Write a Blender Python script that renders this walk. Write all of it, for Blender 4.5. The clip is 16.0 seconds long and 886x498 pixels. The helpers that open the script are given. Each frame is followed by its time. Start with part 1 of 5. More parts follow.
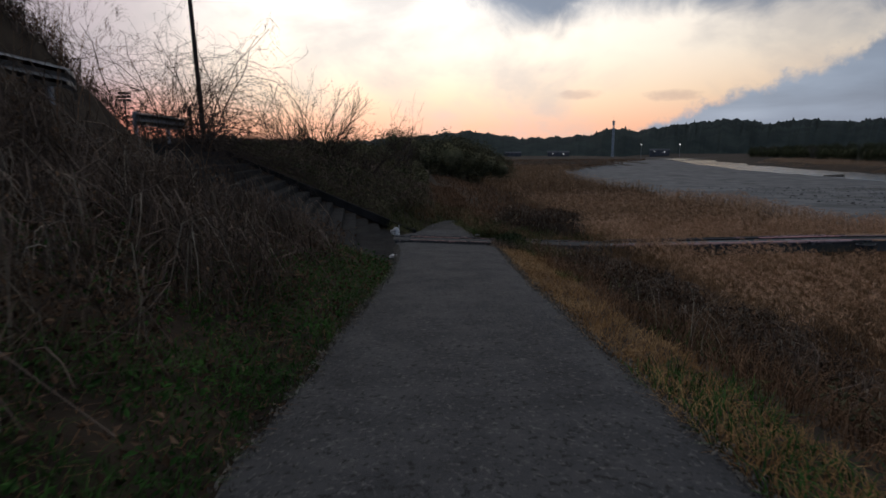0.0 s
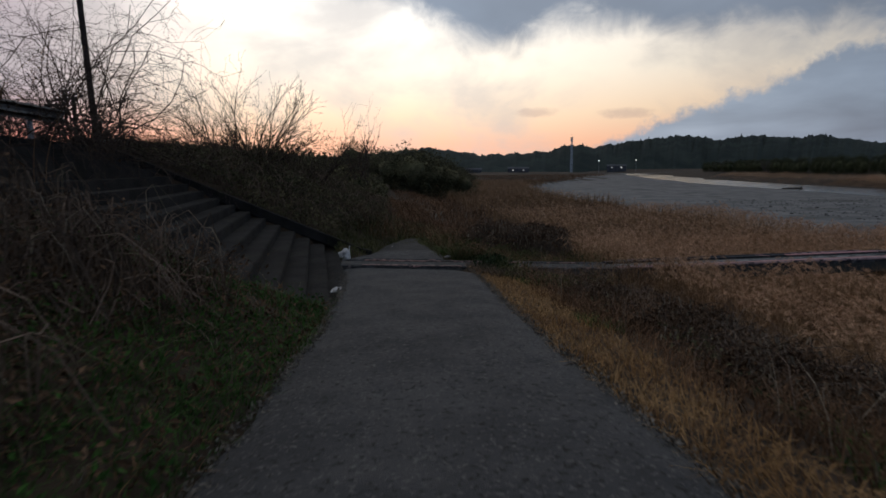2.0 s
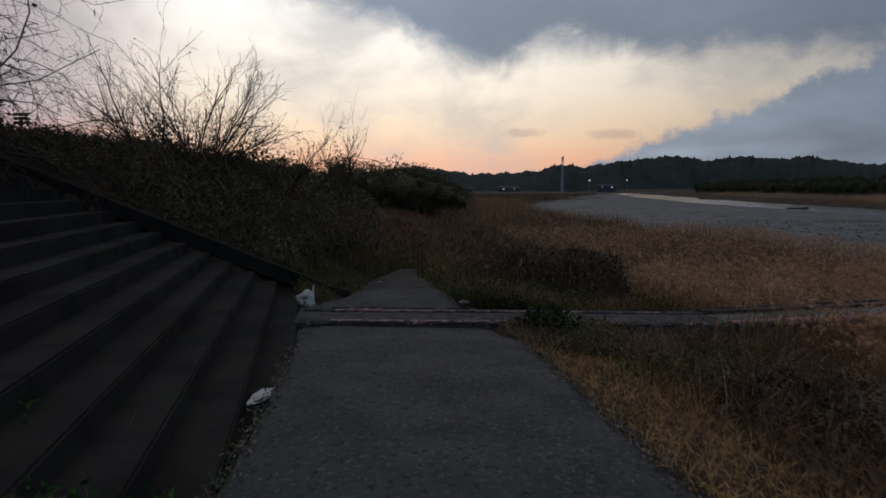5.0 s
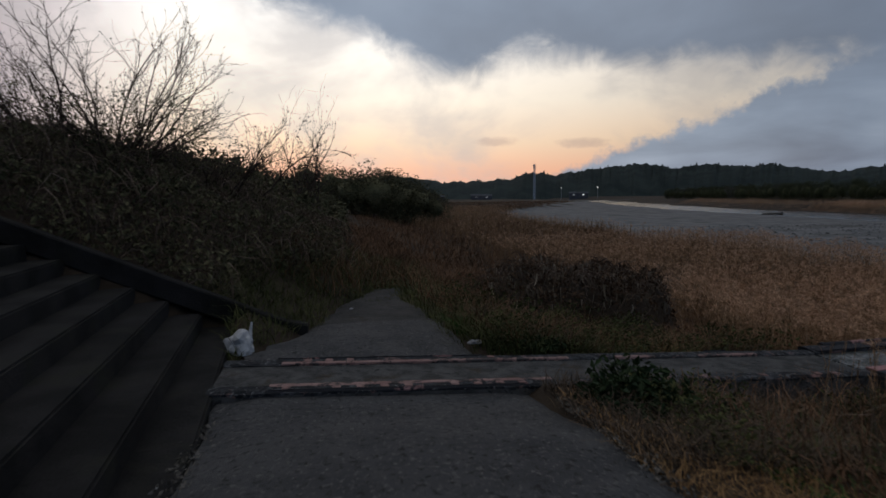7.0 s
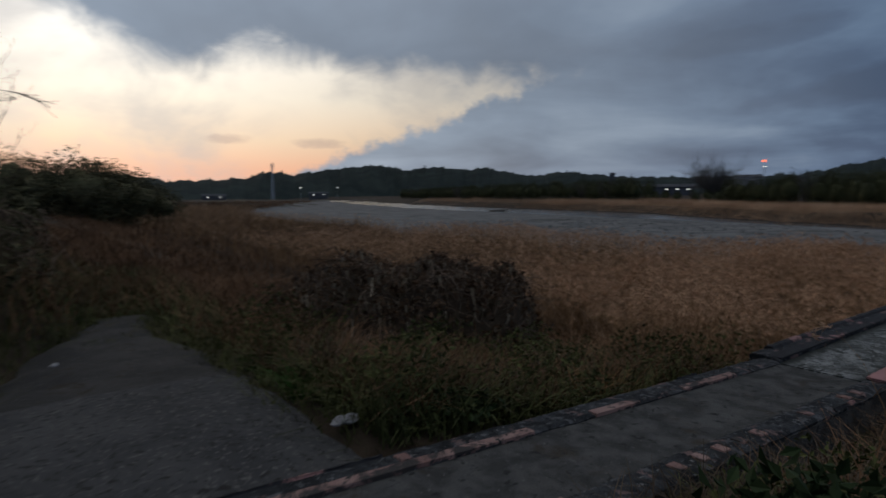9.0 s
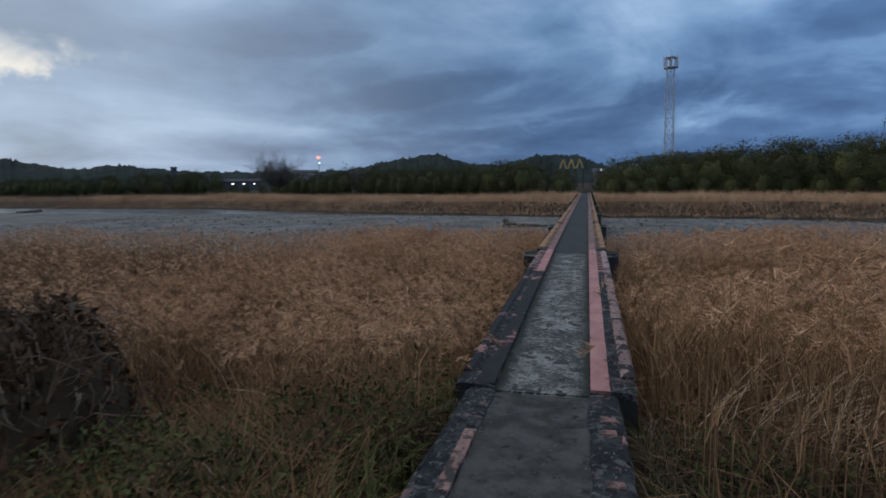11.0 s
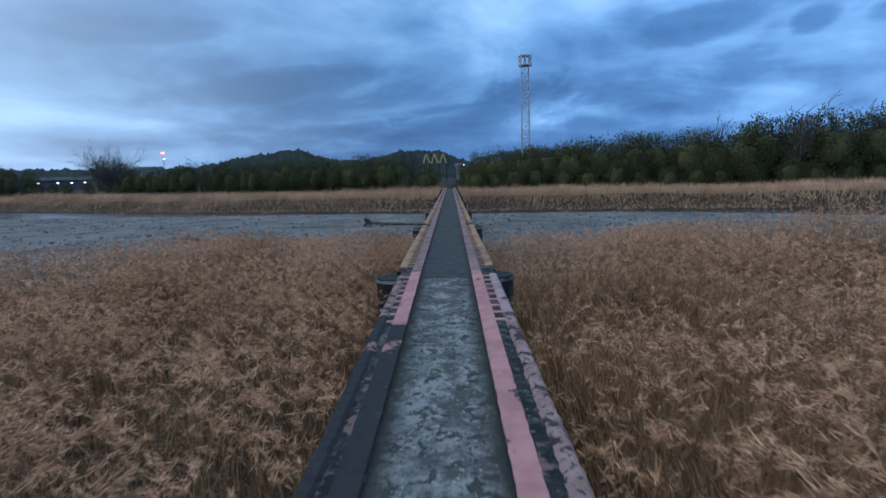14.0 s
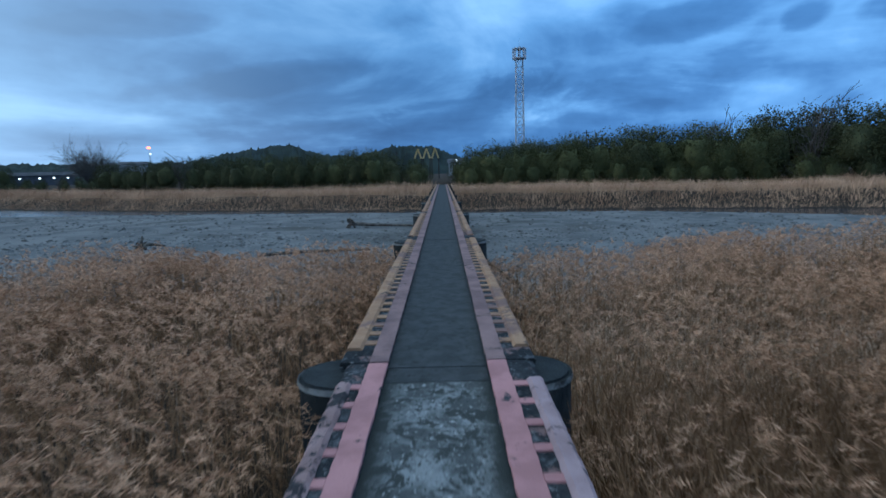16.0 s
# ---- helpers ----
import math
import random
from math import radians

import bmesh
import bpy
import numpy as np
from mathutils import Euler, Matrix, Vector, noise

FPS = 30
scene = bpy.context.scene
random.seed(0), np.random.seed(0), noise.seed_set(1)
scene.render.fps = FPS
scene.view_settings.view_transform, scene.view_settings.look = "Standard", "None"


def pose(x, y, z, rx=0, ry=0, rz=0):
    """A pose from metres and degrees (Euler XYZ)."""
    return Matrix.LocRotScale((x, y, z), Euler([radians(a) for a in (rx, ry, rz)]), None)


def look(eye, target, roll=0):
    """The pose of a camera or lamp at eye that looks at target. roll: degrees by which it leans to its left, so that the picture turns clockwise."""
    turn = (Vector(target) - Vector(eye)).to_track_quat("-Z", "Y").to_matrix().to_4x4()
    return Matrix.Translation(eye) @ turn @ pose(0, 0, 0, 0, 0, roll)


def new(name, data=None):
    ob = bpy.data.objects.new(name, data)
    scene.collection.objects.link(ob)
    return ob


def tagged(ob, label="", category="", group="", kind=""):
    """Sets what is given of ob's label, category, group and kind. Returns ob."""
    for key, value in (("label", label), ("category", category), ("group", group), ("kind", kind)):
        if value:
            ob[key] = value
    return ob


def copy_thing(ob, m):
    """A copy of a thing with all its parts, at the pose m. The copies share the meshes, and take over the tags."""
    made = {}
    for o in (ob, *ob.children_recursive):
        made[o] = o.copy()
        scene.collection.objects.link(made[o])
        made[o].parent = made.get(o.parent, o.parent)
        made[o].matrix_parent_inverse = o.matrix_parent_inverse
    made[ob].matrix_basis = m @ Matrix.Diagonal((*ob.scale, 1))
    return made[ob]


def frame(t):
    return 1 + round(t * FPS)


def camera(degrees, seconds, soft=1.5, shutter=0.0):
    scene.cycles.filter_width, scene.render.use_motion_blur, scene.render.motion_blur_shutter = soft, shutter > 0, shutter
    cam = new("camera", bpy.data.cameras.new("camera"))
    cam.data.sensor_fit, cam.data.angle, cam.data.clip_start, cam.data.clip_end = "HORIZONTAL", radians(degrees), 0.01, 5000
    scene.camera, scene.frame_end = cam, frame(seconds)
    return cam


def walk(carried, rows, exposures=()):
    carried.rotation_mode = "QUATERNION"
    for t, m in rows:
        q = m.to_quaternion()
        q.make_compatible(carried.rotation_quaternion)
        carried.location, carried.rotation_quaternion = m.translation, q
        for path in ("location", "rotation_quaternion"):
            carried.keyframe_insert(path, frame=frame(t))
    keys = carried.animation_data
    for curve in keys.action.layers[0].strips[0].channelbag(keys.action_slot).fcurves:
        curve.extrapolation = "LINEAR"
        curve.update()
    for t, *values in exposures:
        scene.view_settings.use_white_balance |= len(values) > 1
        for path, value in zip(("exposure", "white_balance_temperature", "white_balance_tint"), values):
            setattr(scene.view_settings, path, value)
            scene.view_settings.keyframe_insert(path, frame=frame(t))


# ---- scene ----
cam = camera(74.6, 16.0, soft=1.6, shutter=0.4)
PATH = [
    (0, (0.395, -18.985, 2.976), (0.478, -17.014, 2.646), -0.2),
    (0.5, (0.381, -18.175, 2.872), (0.512, -16.209, 2.532), -0.3),
    (1, (0.411, -17.142, 2.733), (0.561, -15.176, 2.396), -0.2),
    (1.5, (0.464, -15.996, 2.615), (0.647, -14.027, 2.311), -0.4),
    (2, (0.558, -14.958, 2.55), (0.773, -12.988, 2.276), -0.5),
    (2.5, (0.619, -13.945, 2.485), (0.846, -11.973, 2.247), -0.3),
    (3, (0.698, -12.975, 2.37), (0.937, -11.002, 2.152), -0.2),
    (3.5, (0.688, -11.929, 2.29), (0.925, -9.953, 2.093), -0.1),
    (4, (0.668, -10.948, 2.241), (0.911, -8.974, 2.031), -0.1),
    (6.5, (0.812, -6.989, 2.057), (1.106, -5.021, 1.855), -0.5),
    (7, (0.799, -5.998, 1.954), (1.145, -4.036, 1.773), -0.5),
    (7.5, (0.732, -5.015, 1.876), (1.179, -3.074, 1.703), -0.5),
    (8, (0.701, -4.003, 1.756), (1.31, -2.107, 1.581), -0.8),
    (8.5, (0.696, -3.126, 1.666), (1.55, -1.328, 1.476), -0.5),
    (9, (0.861, -2.281, 1.557), (2.011, -0.655, 1.371), -0.4),
    (9.5, (1.105, -1.501, 1.455), (2.573, -0.152, 1.283), -0.1),
    (10, (1.59, -0.887, 1.471), (3.291, 0.15, 1.291), -0.4),
    (10.2, (1.77, -0.742, 1.47), (3.551, 0.148, 1.286), -0.5),
    (12.3, (3.95, -0.03, 1.466), (5.914, 0.195, 1.189), -1.6),
    (12.5, (4.228, -0.022, 1.464), (6.199, 0.166, 1.187), -1.6),
    (13, (4.926, 0.005, 1.436), (6.904, 0.118, 1.163), -1.6),
    (13.5, (5.879, -0.035, 1.422), (7.861, 0.023, 1.159), -1.5),
    (14, (6.739, -0.094, 1.392), (8.724, -0.063, 1.147), -1.6),
    (14.5, (7.784, -0.08, 1.397), (9.77, -0.051, 1.156), -1.6),
    (15, (8.828, -0.066, 1.428), (10.811, -0.032, 1.17), -1.6),
    (15.5, (9.802, -0.052, 1.418), (11.784, -0.035, 1.152), -1.5),
    (16, (10.94, -0.072, 1.412), (12.923, -0.067, 1.152), -1.5),
]
walk(cam, [(t, look(eye, target, roll)) for t, eye, target, roll in PATH],
     [(0, 0.0, 6500, 10), (1.5, -0.03, 6500, 9), (2.4, -0.08, 6500, 8), (3.5, -0.33, 6500, 8), (7, -0.2, 6500, 9), (9, -0.15, 6500, 7), (9.5, -0.13, 6450, 6),
      (10, 0.1, 6400, 5), (12.5, 1.2, 5800, 4), (14, 1.15, 5250, -1), (15.3, 1.03, 4980, -5), (16, 1.06, 4850, -7)])

# ---- sky and sun ----
def node(nt, kind, **kw):
    n = nt.nodes.new(kind)
    for k, v in kw.items():
        if k == "op": n.operation = v
        elif k == "blend": n.blend_type = v
    return n


class Nodes:
    """Short forms for wiring shader nodes."""
    def __init__(self, nt):
        self.nt = nt

    def put(self, socket, v):
        if isinstance(v, bpy.types.NodeSocket):
            self.nt.links.new(v, socket)
        elif v is not None:
            socket.default_value = v

    def m(self, op, a, b=None, c=None):
        n = node(self.nt, "ShaderNodeMath", op=op)
        for s, v in zip(n.inputs, (a, b, c)):
            self.put(s, v)
        return n.outputs[0]

    def step(self, v, lo, hi, to_lo=0.0, to_hi=1.0):
        n = node(self.nt, "ShaderNodeMapRange")
        n.interpolation_type = "SMOOTHSTEP"
        for s, x in zip(n.inputs, (v, lo, hi, to_lo, to_hi)):
            self.put(s, x)
        return n.outputs[0]

    def mix(self, f, a, b, blend="MIX"):
        n = self.nt.nodes.new("ShaderNodeMix")
        n.data_type, n.blend_type = "RGBA", blend
        self.put(n.inputs[0], f)
        for s, v in ((n.inputs[6], a), (n.inputs[7], b)):
            self.put(s, (*v, 1) if isinstance(v, tuple) and len(v) == 3 else v)
        return n.outputs[2]

    def noise(self, vec, scale, detail=4, rough=0.55, distort=0.0):
        n = self.nt.nodes.new("ShaderNodeTexNoise")
        self.put(n.inputs["Vector"], vec)
        n.inputs["Scale"].default_value, n.inputs["Detail"].default_value = scale, detail
        n.inputs["Roughness"].default_value, n.inputs["Distortion"].default_value = rough, distort
        return n.outputs[0]

    def vec(self, x, y, z):
        n = self.nt.nodes.new("ShaderNodeCombineXYZ")
        for s, v in zip(n.inputs, (x, y, z)):
            self.put(s, v)
        return n.outputs[0]

    def map(self, vec, scale):
        n = self.nt.nodes.new("ShaderNodeMapping")
        self.put(n.inputs[0], vec)
        n.inputs[3].default_value = scale
        return n.outputs[0]

    def ramp(self, v, stops):
        n = self.nt.nodes.new("ShaderNodeValToRGB")
        e = n.color_ramp.elements
        while len(e) < len(stops):
            e.new(0.5)
        for el, (p, c) in zip(e, stops):
            el.position, el.color = p, (*c, 1)
        self.put(n.inputs[0], v)
        return n.outputs[0]


world = bpy.data.worlds.new("dusk_sky")
scene.world = world
world.use_nodes = True
wt = world.node_tree
wt.nodes.clear()
N = Nodes(wt)
coord = wt.nodes.new("ShaderNodeTexCoord").outputs["Generated"]
sep = wt.nodes.new("ShaderNodeSeparateXYZ")
wt.links.new(coord, sep.inputs[0])
dx, dy, dz = sep.outputs
el = N.m("MULTIPLY", N.m("ARCSINE", dz), 57.3)
az = N.m("MULTIPLY", N.m("ARCTAN2", dx, dy), 57.3)
flat = N.vec(N.m("DIVIDE", dx, N.m("ADD", N.m("MAXIMUM", dz, 0.0), 0.12)), N.m("DIVIDE", dy, N.m("ADD", N.m("MAXIMUM", dz, 0.0), 0.12)), 0.0)
streak = N.vec(N.m("MULTIPLY", az, 0.07), N.m("MULTIPLY", el, 0.11), 3.0)
big = N.noise(flat, 0.6, 5, 0.5, 0.35)
fine = N.noise(streak, 1.0, 6, 0.56, 0.5)
wob = N.m("MULTIPLY", N.m("SUBTRACT", N.noise(streak, 1.1, 5, 0.6), 0.5), 7.0)
# the clear gap under the cloud deck
upper = N.m("MULTIPLY_ADD", N.m("SUBTRACT", az, 10.0), -0.115, 14.6)
upper = N.m("SUBTRACT", upper, N.step(N.m("ABSOLUTE", N.m("SUBTRACT", az, 11.0)), 8.0, 0.0, 0.0, 2.6))
upper = N.m("ADD", upper, N.step(az, 6.0, -14.0, 0.0, 3.0))
upper = N.m("ADD", upper, N.m("MULTIPLY", wob, 0.6))
upper = N.m("ADD", upper, N.m("MULTIPLY", N.m("SUBTRACT", N.noise(N.vec(N.m("MULTIPLY", az, 0.1), N.m("MULTIPLY", el, 0.12), 2.0), 2.6, 5, 0.58, 0.5), 0.5), 4.2))
lower = N.m("MULTIPLY_ADD", N.m("SUBTRACT", az, 26.0), 0.36, 3.6)
lower = N.m("ADD", lower, N.m("MULTIPLY", N.m("SUBTRACT", N.noise(N.vec(N.m("MULTIPLY", az, 0.1), N.m("MULTIPLY", el, 0.1), 7.0), 4.0, 5, 0.6), 0.5), 4.5))
gap = N.m("MULTIPLY", N.step(N.m("SUBTRACT", upper, el), -1.3, 2.4), N.step(N.m("SUBTRACT", el, lower), -0.5, 0.9))
gap = N.m("MULTIPLY", gap, N.step(az, -75.0, -20.0))
# colours of the gap, by height above the horizon
warm = N.ramp(N.m("DIVIDE", el, 20.0), [(0.0, (0.85, 0.40, 0.27)), (0.12, (0.9, 0.50, 0.34)), (0.25, (0.92, 0.68, 0.49)), (0.45, (1.0, 0.88, 0.74)), (0.8, (1.1, 1.05, 1.0))])
pink = N.mix(N.step(az, -12.0, -30.0), warm, N.mix(N.step(el, 1.0, 7.0), (0.95, 0.26, 0.17), (0.62, 0.52, 0.56)))
veil = N.mix(N.step(fine, 0.42, 0.68), pink, N.mix(0.6, pink, (0.5, 0.47, 0.47)))
# grey veils under the edge of the deck and two thin cloud bars low in the gap
under_edge = N.m("MULTIPLY", N.step(N.m("SUBTRACT", upper, el), 6.5, 1.0), N.step(N.noise(N.vec(N.m("MULTIPLY", az, 0.09), N.m("MULTIPLY", el, 0.15), 5.0), 1.6, 4, 0.5), 0.42, 0.62))
veil = N.mix(N.m("MULTIPLY", under_edge, 0.36), veil, (0.52, 0.50, 0.50))
ragged_edge = N.m("MULTIPLY", N.noise(N.vec(N.m("MULTIPLY", az, 0.6), el, 1.0), 1.6, 3, 0.5), 1.3)
for bar_az, bar_el, half_w, half_h in ((15.2, 5.2, 2.4, 0.55), (23.4, 4.9, 3.0, 0.6)):
    du, dv = N.m("DIVIDE", N.m("SUBTRACT", az, bar_az), half_w), N.m("DIVIDE", N.m("SUBTRACT", el, bar_el), half_h)
    inside = N.m("ADD", N.m("ADD", N.m("MULTIPLY", du, du), N.m("MULTIPLY", dv, dv)), ragged_edge)
    veil = N.mix(N.step(inside, 1.7, 0.6, 0.0, 0.5), veil, (0.48, 0.36, 0.33))
glow = N.step(N.m("ABSOLUTE", N.m("ADD", az, 2.0)), 48.0, 4.0, 0.72, 1.3)
bright = N.mix(1.0, veil, N.vec(glow, glow, glow), "MULTIPLY")
# cloud deck
shade = N.m("ADD", N.m("MULTIPLY", big, 0.62), N.m("MULTIPLY", fine, 0.38))
# a heavy bank low over the far bank, paler towards the gap and overhead
bank_top = N.m("ADD", N.step(az, 66.0, 100.0, 4.5, 10.0), N.m("MULTIPLY", N.m("SUBTRACT", N.noise(N.vec(N.m("MULTIPLY", az, 0.055), N.m("MULTIPLY", el, 0.12), 9.0), 1.5, 5, 0.55, 0.6), 0.5), 22.0))
heavy = N.m("MULTIPLY", N.step(N.m("SUBTRACT", bank_top, el), -1.0, 3.0), N.m("MULTIPLY", N.step(az, 50.0, 95.0, 0.35, 1.0), N.step(az, 126.0, 104.0, 0.35, 1.0)))
shade = N.m("ADD", N.m("MULTIPLY_ADD", N.step(az, 112.0, 60.0), 0.01, shade), N.m("MULTIPLY", heavy, -0.09))
for bar_az, bar_el, half_w, half_h in ((113.0, 12.6, 4.6, 1.5), (121.3, 11.8, 1.6, 1.1), (127.0, 11.6, 2.2, 0.9), (99.0, 5.0, 16.0, 2.6), (72.0, 8.5, 10.0, 1.3), (64.0, 13.0, 7.0, 1.1)):
    du, dv = N.m("DIVIDE", N.m("SUBTRACT", az, bar_az), half_w), N.m("DIVIDE", N.m("SUBTRACT", N.m("MULTIPLY_ADD", N.m("SUBTRACT", az, bar_az), -0.12, el), bar_el), half_h)
    inside = N.m("ADD", N.m("ADD", N.m("MULTIPLY", du, du), N.m("MULTIPLY", dv, dv)), N.m("MULTIPLY", wob, 0.6))
    shade = N.m("SUBTRACT", shade, N.step(inside, 1.5, 0.2, 0.0, 0.085))
deck = N.ramp(shade, [(0.36, (0.034, 0.070, 0.150)), (0.45, (0.052, 0.100, 0.20)), (0.54, (0.10, 0.170, 0.295)), (0.66, (0.21, 0.29, 0.42))])
dark_side = N.m("MULTIPLY", N.step(az, 30.0, 50.0, 1.12, 0.87), N.step(az, 75.0, 118.0, 1.0, 1.4))
deck = N.mix(1.0, deck, N.vec(dark_side, dark_side, dark_side), "MULTIPLY")
lift = N.step(N.m("ABSOLUTE", N.m("SUBTRACT", az, 15.0)), 75.0, 10.0)
soft = N.m("MULTIPLY_ADD", big, 1.2, 0.4)
deck = N.mix(N.m("MULTIPLY", lift, 0.7), deck, N.mix(1.0, (0.345, 0.385, 0.455), N.vec(soft, soft, soft), "MULTIPLY"))
deck = N.mix(N.step(el, 20.0, 55.0), deck, (0.40, 0.395, 0.41))
back = N.mix(N.step(el, -2.0, -8.0), N.mix(gap, deck, bright), (0.03, 0.03, 0.03))
sky = wt.nodes.new("ShaderNodeTexSky")
sky.sky_type, sky.sun_disc = "NISHITA", False
sky.sun_elevation, sky.sun_rotation = radians(-2.0), radians(-4.0)
b1, b2, mixer = (wt.nodes.new(k) for k in ("ShaderNodeBackground", "ShaderNodeBackground", "ShaderNodeAddShader"))
wt.links.new(back, b1.inputs[0])
b1.inputs[1].default_value = 1.0
wt.links.new(sky.outputs[0], b2.inputs[0])
b2.inputs[1].default_value = 0.05
wt.links.new(b1.outputs[0], mixer.inputs[0])
wt.links.new(b2.outputs[0], mixer.inputs[1])
wt.links.new(mixer.outputs[0], wt.nodes.new("ShaderNodeOutputWorld").inputs[0])

sun = new("sun", bpy.data.lights.new("sun", "SUN"))
sun.data.energy, sun.data.angle, sun.data.color = 0.12, radians(12), (1.0, 0.72, 0.5)
sun.matrix_world = look((0, 0, 30), (0.07 * 100, -100, 30 - 6))


# ---- materials ----
def material(name, dark, light, scale=6.0, rough=0.85, bump=0.25, fine_scale=60.0, spots=None, island=0.0, metal=0.0, coords="Object", spread=(0.35, 0.65), emit=None, glass=0.0, worn=None):
    mat = bpy.data.materials.new(name)
    mat.use_nodes = True
    nt = mat.node_tree
    K = Nodes(nt)
    bsdf = nt.nodes["Principled BSDF"]
    vec = nt.nodes.new("ShaderNodeTexCoord").outputs[coords]
    a = K.noise(vec, scale, 6, 0.6, 0.2)
    f = K.step(a, spread[0], spread[1])
    col = K.mix(f, dark, light)
    b = K.noise(vec, fine_scale, 4, 0.65)
    col = K.mix(K.step(b, 0.3, 0.7, 0.0, 0.45), col, K.mix(0.5, col, dark))
    if island:
        geo = nt.nodes.new("ShaderNodeNewGeometry")
        r = geo.outputs["Random Per Island"]
        v = K.m("MULTIPLY_ADD", r, island * 1.4, 1.0 - island * 0.7)
        col = K.mix(1.0, col, K.vec(v, v, v), "MULTIPLY")
    for (colour, sc, lo, hi) in spots or ():
        s = K.step(K.noise(vec, sc, 5, 0.65, 0.4), lo, hi)
        col = K.mix(s, col, colour)
    if worn:
        sep = nt.nodes.new("ShaderNodeSeparateXYZ")
        K.put(sep.inputs[0], vec)
        off = K.m("MULTIPLY_ADD", K.noise(vec, 3.5, 5, 0.65), 0.45, K.m("ABSOLUTE", sep.outputs[1], 0.0))
        col = K.mix(K.step(off, worn[1], worn[1] + 0.16), col, worn[0])
    K.put(bsdf.inputs["Base Color"], col)
    bsdf.inputs["Roughness"].default_value = rough
    bsdf.inputs["Metallic"].default_value = metal
    bsdf.inputs["Specular IOR Level"].default_value = 0.5 if rough < 0.6 else 0.15
    if bump:
        bn = nt.nodes.new("ShaderNodeBump")
        bn.inputs["Strength"].default_value, bn.inputs["Distance"].default_value = bump, 0.02
        K.put(bn.inputs["Height"], b)
        K.put(bsdf.inputs["Normal"], bn.outputs[0])
    if emit:
        bsdf.inputs["Emission Color"].default_value = (*emit[:3], 1)
        bsdf.inputs["Emission Strength"].default_value = emit[3]
    return mat


ASPHALT = material("worn_asphalt", (0.062, 0.064, 0.068), (0.108, 0.109, 0.112), 1.6, 0.9, 0.9, 90, spots=[((0.17, 0.167, 0.163), 26, 0.56, 0.64), ((0.04, 0.04, 0.04), 19, 0.55, 0.63)], spread=(0.3, 0.7))
TRAIL = material("soil_covered_asphalt", (0.046, 0.046, 0.047), (0.08, 0.078, 0.076), 1.8, 0.92, 0.9, 80, spots=[((0.05, 0.042, 0.032), 5.0, 0.56, 0.68), ((0.13, 0.128, 0.122), 26, 0.60, 0.66)])
SOIL = material("soil_and_litter", (0.028, 0.021, 0.015), (0.06, 0.045, 0.031), 1.5, 0.95, 0.8, 25)
GRAVEL = material("river_gravel", (0.112, 0.115, 0.117), (0.205, 0.207, 0.205), 0.35, 0.9, 1.0, 8, spots=[((0.10, 0.10, 0.095), 3.0, 0.6, 0.72), ((0.085, 0.085, 0.08), 0.12, 0.55, 0.7)])
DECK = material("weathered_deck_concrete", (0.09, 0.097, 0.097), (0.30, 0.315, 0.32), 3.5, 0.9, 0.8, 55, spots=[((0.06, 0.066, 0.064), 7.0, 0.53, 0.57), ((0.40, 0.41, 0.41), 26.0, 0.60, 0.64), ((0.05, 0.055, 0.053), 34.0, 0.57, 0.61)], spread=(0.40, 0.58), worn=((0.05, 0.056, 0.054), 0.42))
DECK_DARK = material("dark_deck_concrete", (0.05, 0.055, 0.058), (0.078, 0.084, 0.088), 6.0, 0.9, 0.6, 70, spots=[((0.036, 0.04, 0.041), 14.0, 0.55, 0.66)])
DIRTY = material("dirty_slab_concrete", (0.055, 0.056, 0.056), (0.12, 0.121, 0.12), 4.5, 0.92, 0.9, 55, spots=[((0.065, 0.053, 0.042), 2.5, 0.55, 0.7), ((0.035, 0.036, 0.037), 11, 0.57, 0.66), ((0.16, 0.16, 0.155), 30, 0.62, 0.67)])
CONCRETE = material("mossy_concrete", (0.05, 0.052, 0.05), (0.15, 0.145, 0.14), 1.6, 0.92, 0.7, 30, spots=[((0.03, 0.035, 0.022), 2.2, 0.55, 0.7)])
RIM = material("worn_pale_rim", (0.14, 0.15, 0.15), (0.36, 0.37, 0.37), 4.0, 0.85, 0.3, 40, spots=[((0.05, 0.05, 0.05), 5.0, 0.5, 0.62)])
# Stained concrete taken below a real albedo; the bank's dimness is in the colour.
STEPS = material("stained_dimmed_step_concrete", (0.011, 0.011, 0.011), (0.03, 0.029, 0.029), 1.2, 0.92, 0.7, 30, spots=[((0.025, 0.026, 0.02), 1.8, 0.5, 0.7)])
KERB_TAR = material("black_stained_kerb", (0.02, 0.023, 0.026), (0.065, 0.07, 0.078), 4.0, 0.85, 1.0, 40, spots=[((0.11, 0.115, 0.125), 11, 0.54, 0.61), ((0.20, 0.135, 0.13), 5.0, 0.57, 0.63), ((0.02, 0.022, 0.025), 8.0, 0.5, 0.58), ((0.19, 0.19, 0.195), 26, 0.60, 0.65)])
PINK = material("faded_red_paint", (0.36, 0.19, 0.19), (0.50, 0.27, 0.27), 3.0, 0.75, 0.3, 60, spots=[((0.05, 0.05, 0.055), 4.5, 0.60, 0.68)])
PINK_DULL = material("dull_brownish_red_paint", (0.17, 0.115, 0.115), (0.30, 0.205, 0.195), 2.0, 0.8, 0.4, 50, spots=[((0.07, 0.055, 0.055), 5.0, 0.58, 0.68)])
PALE_STRIPE = material("bleached_red_paint", (0.26, 0.155, 0.14), (0.40, 0.27, 0.245), 3.0, 0.8, 0.6, 50, spots=[((0.06, 0.055, 0.055), 4.5, 0.50, 0.60), ((0.05, 0.05, 0.05), 16, 0.58, 0.63)])
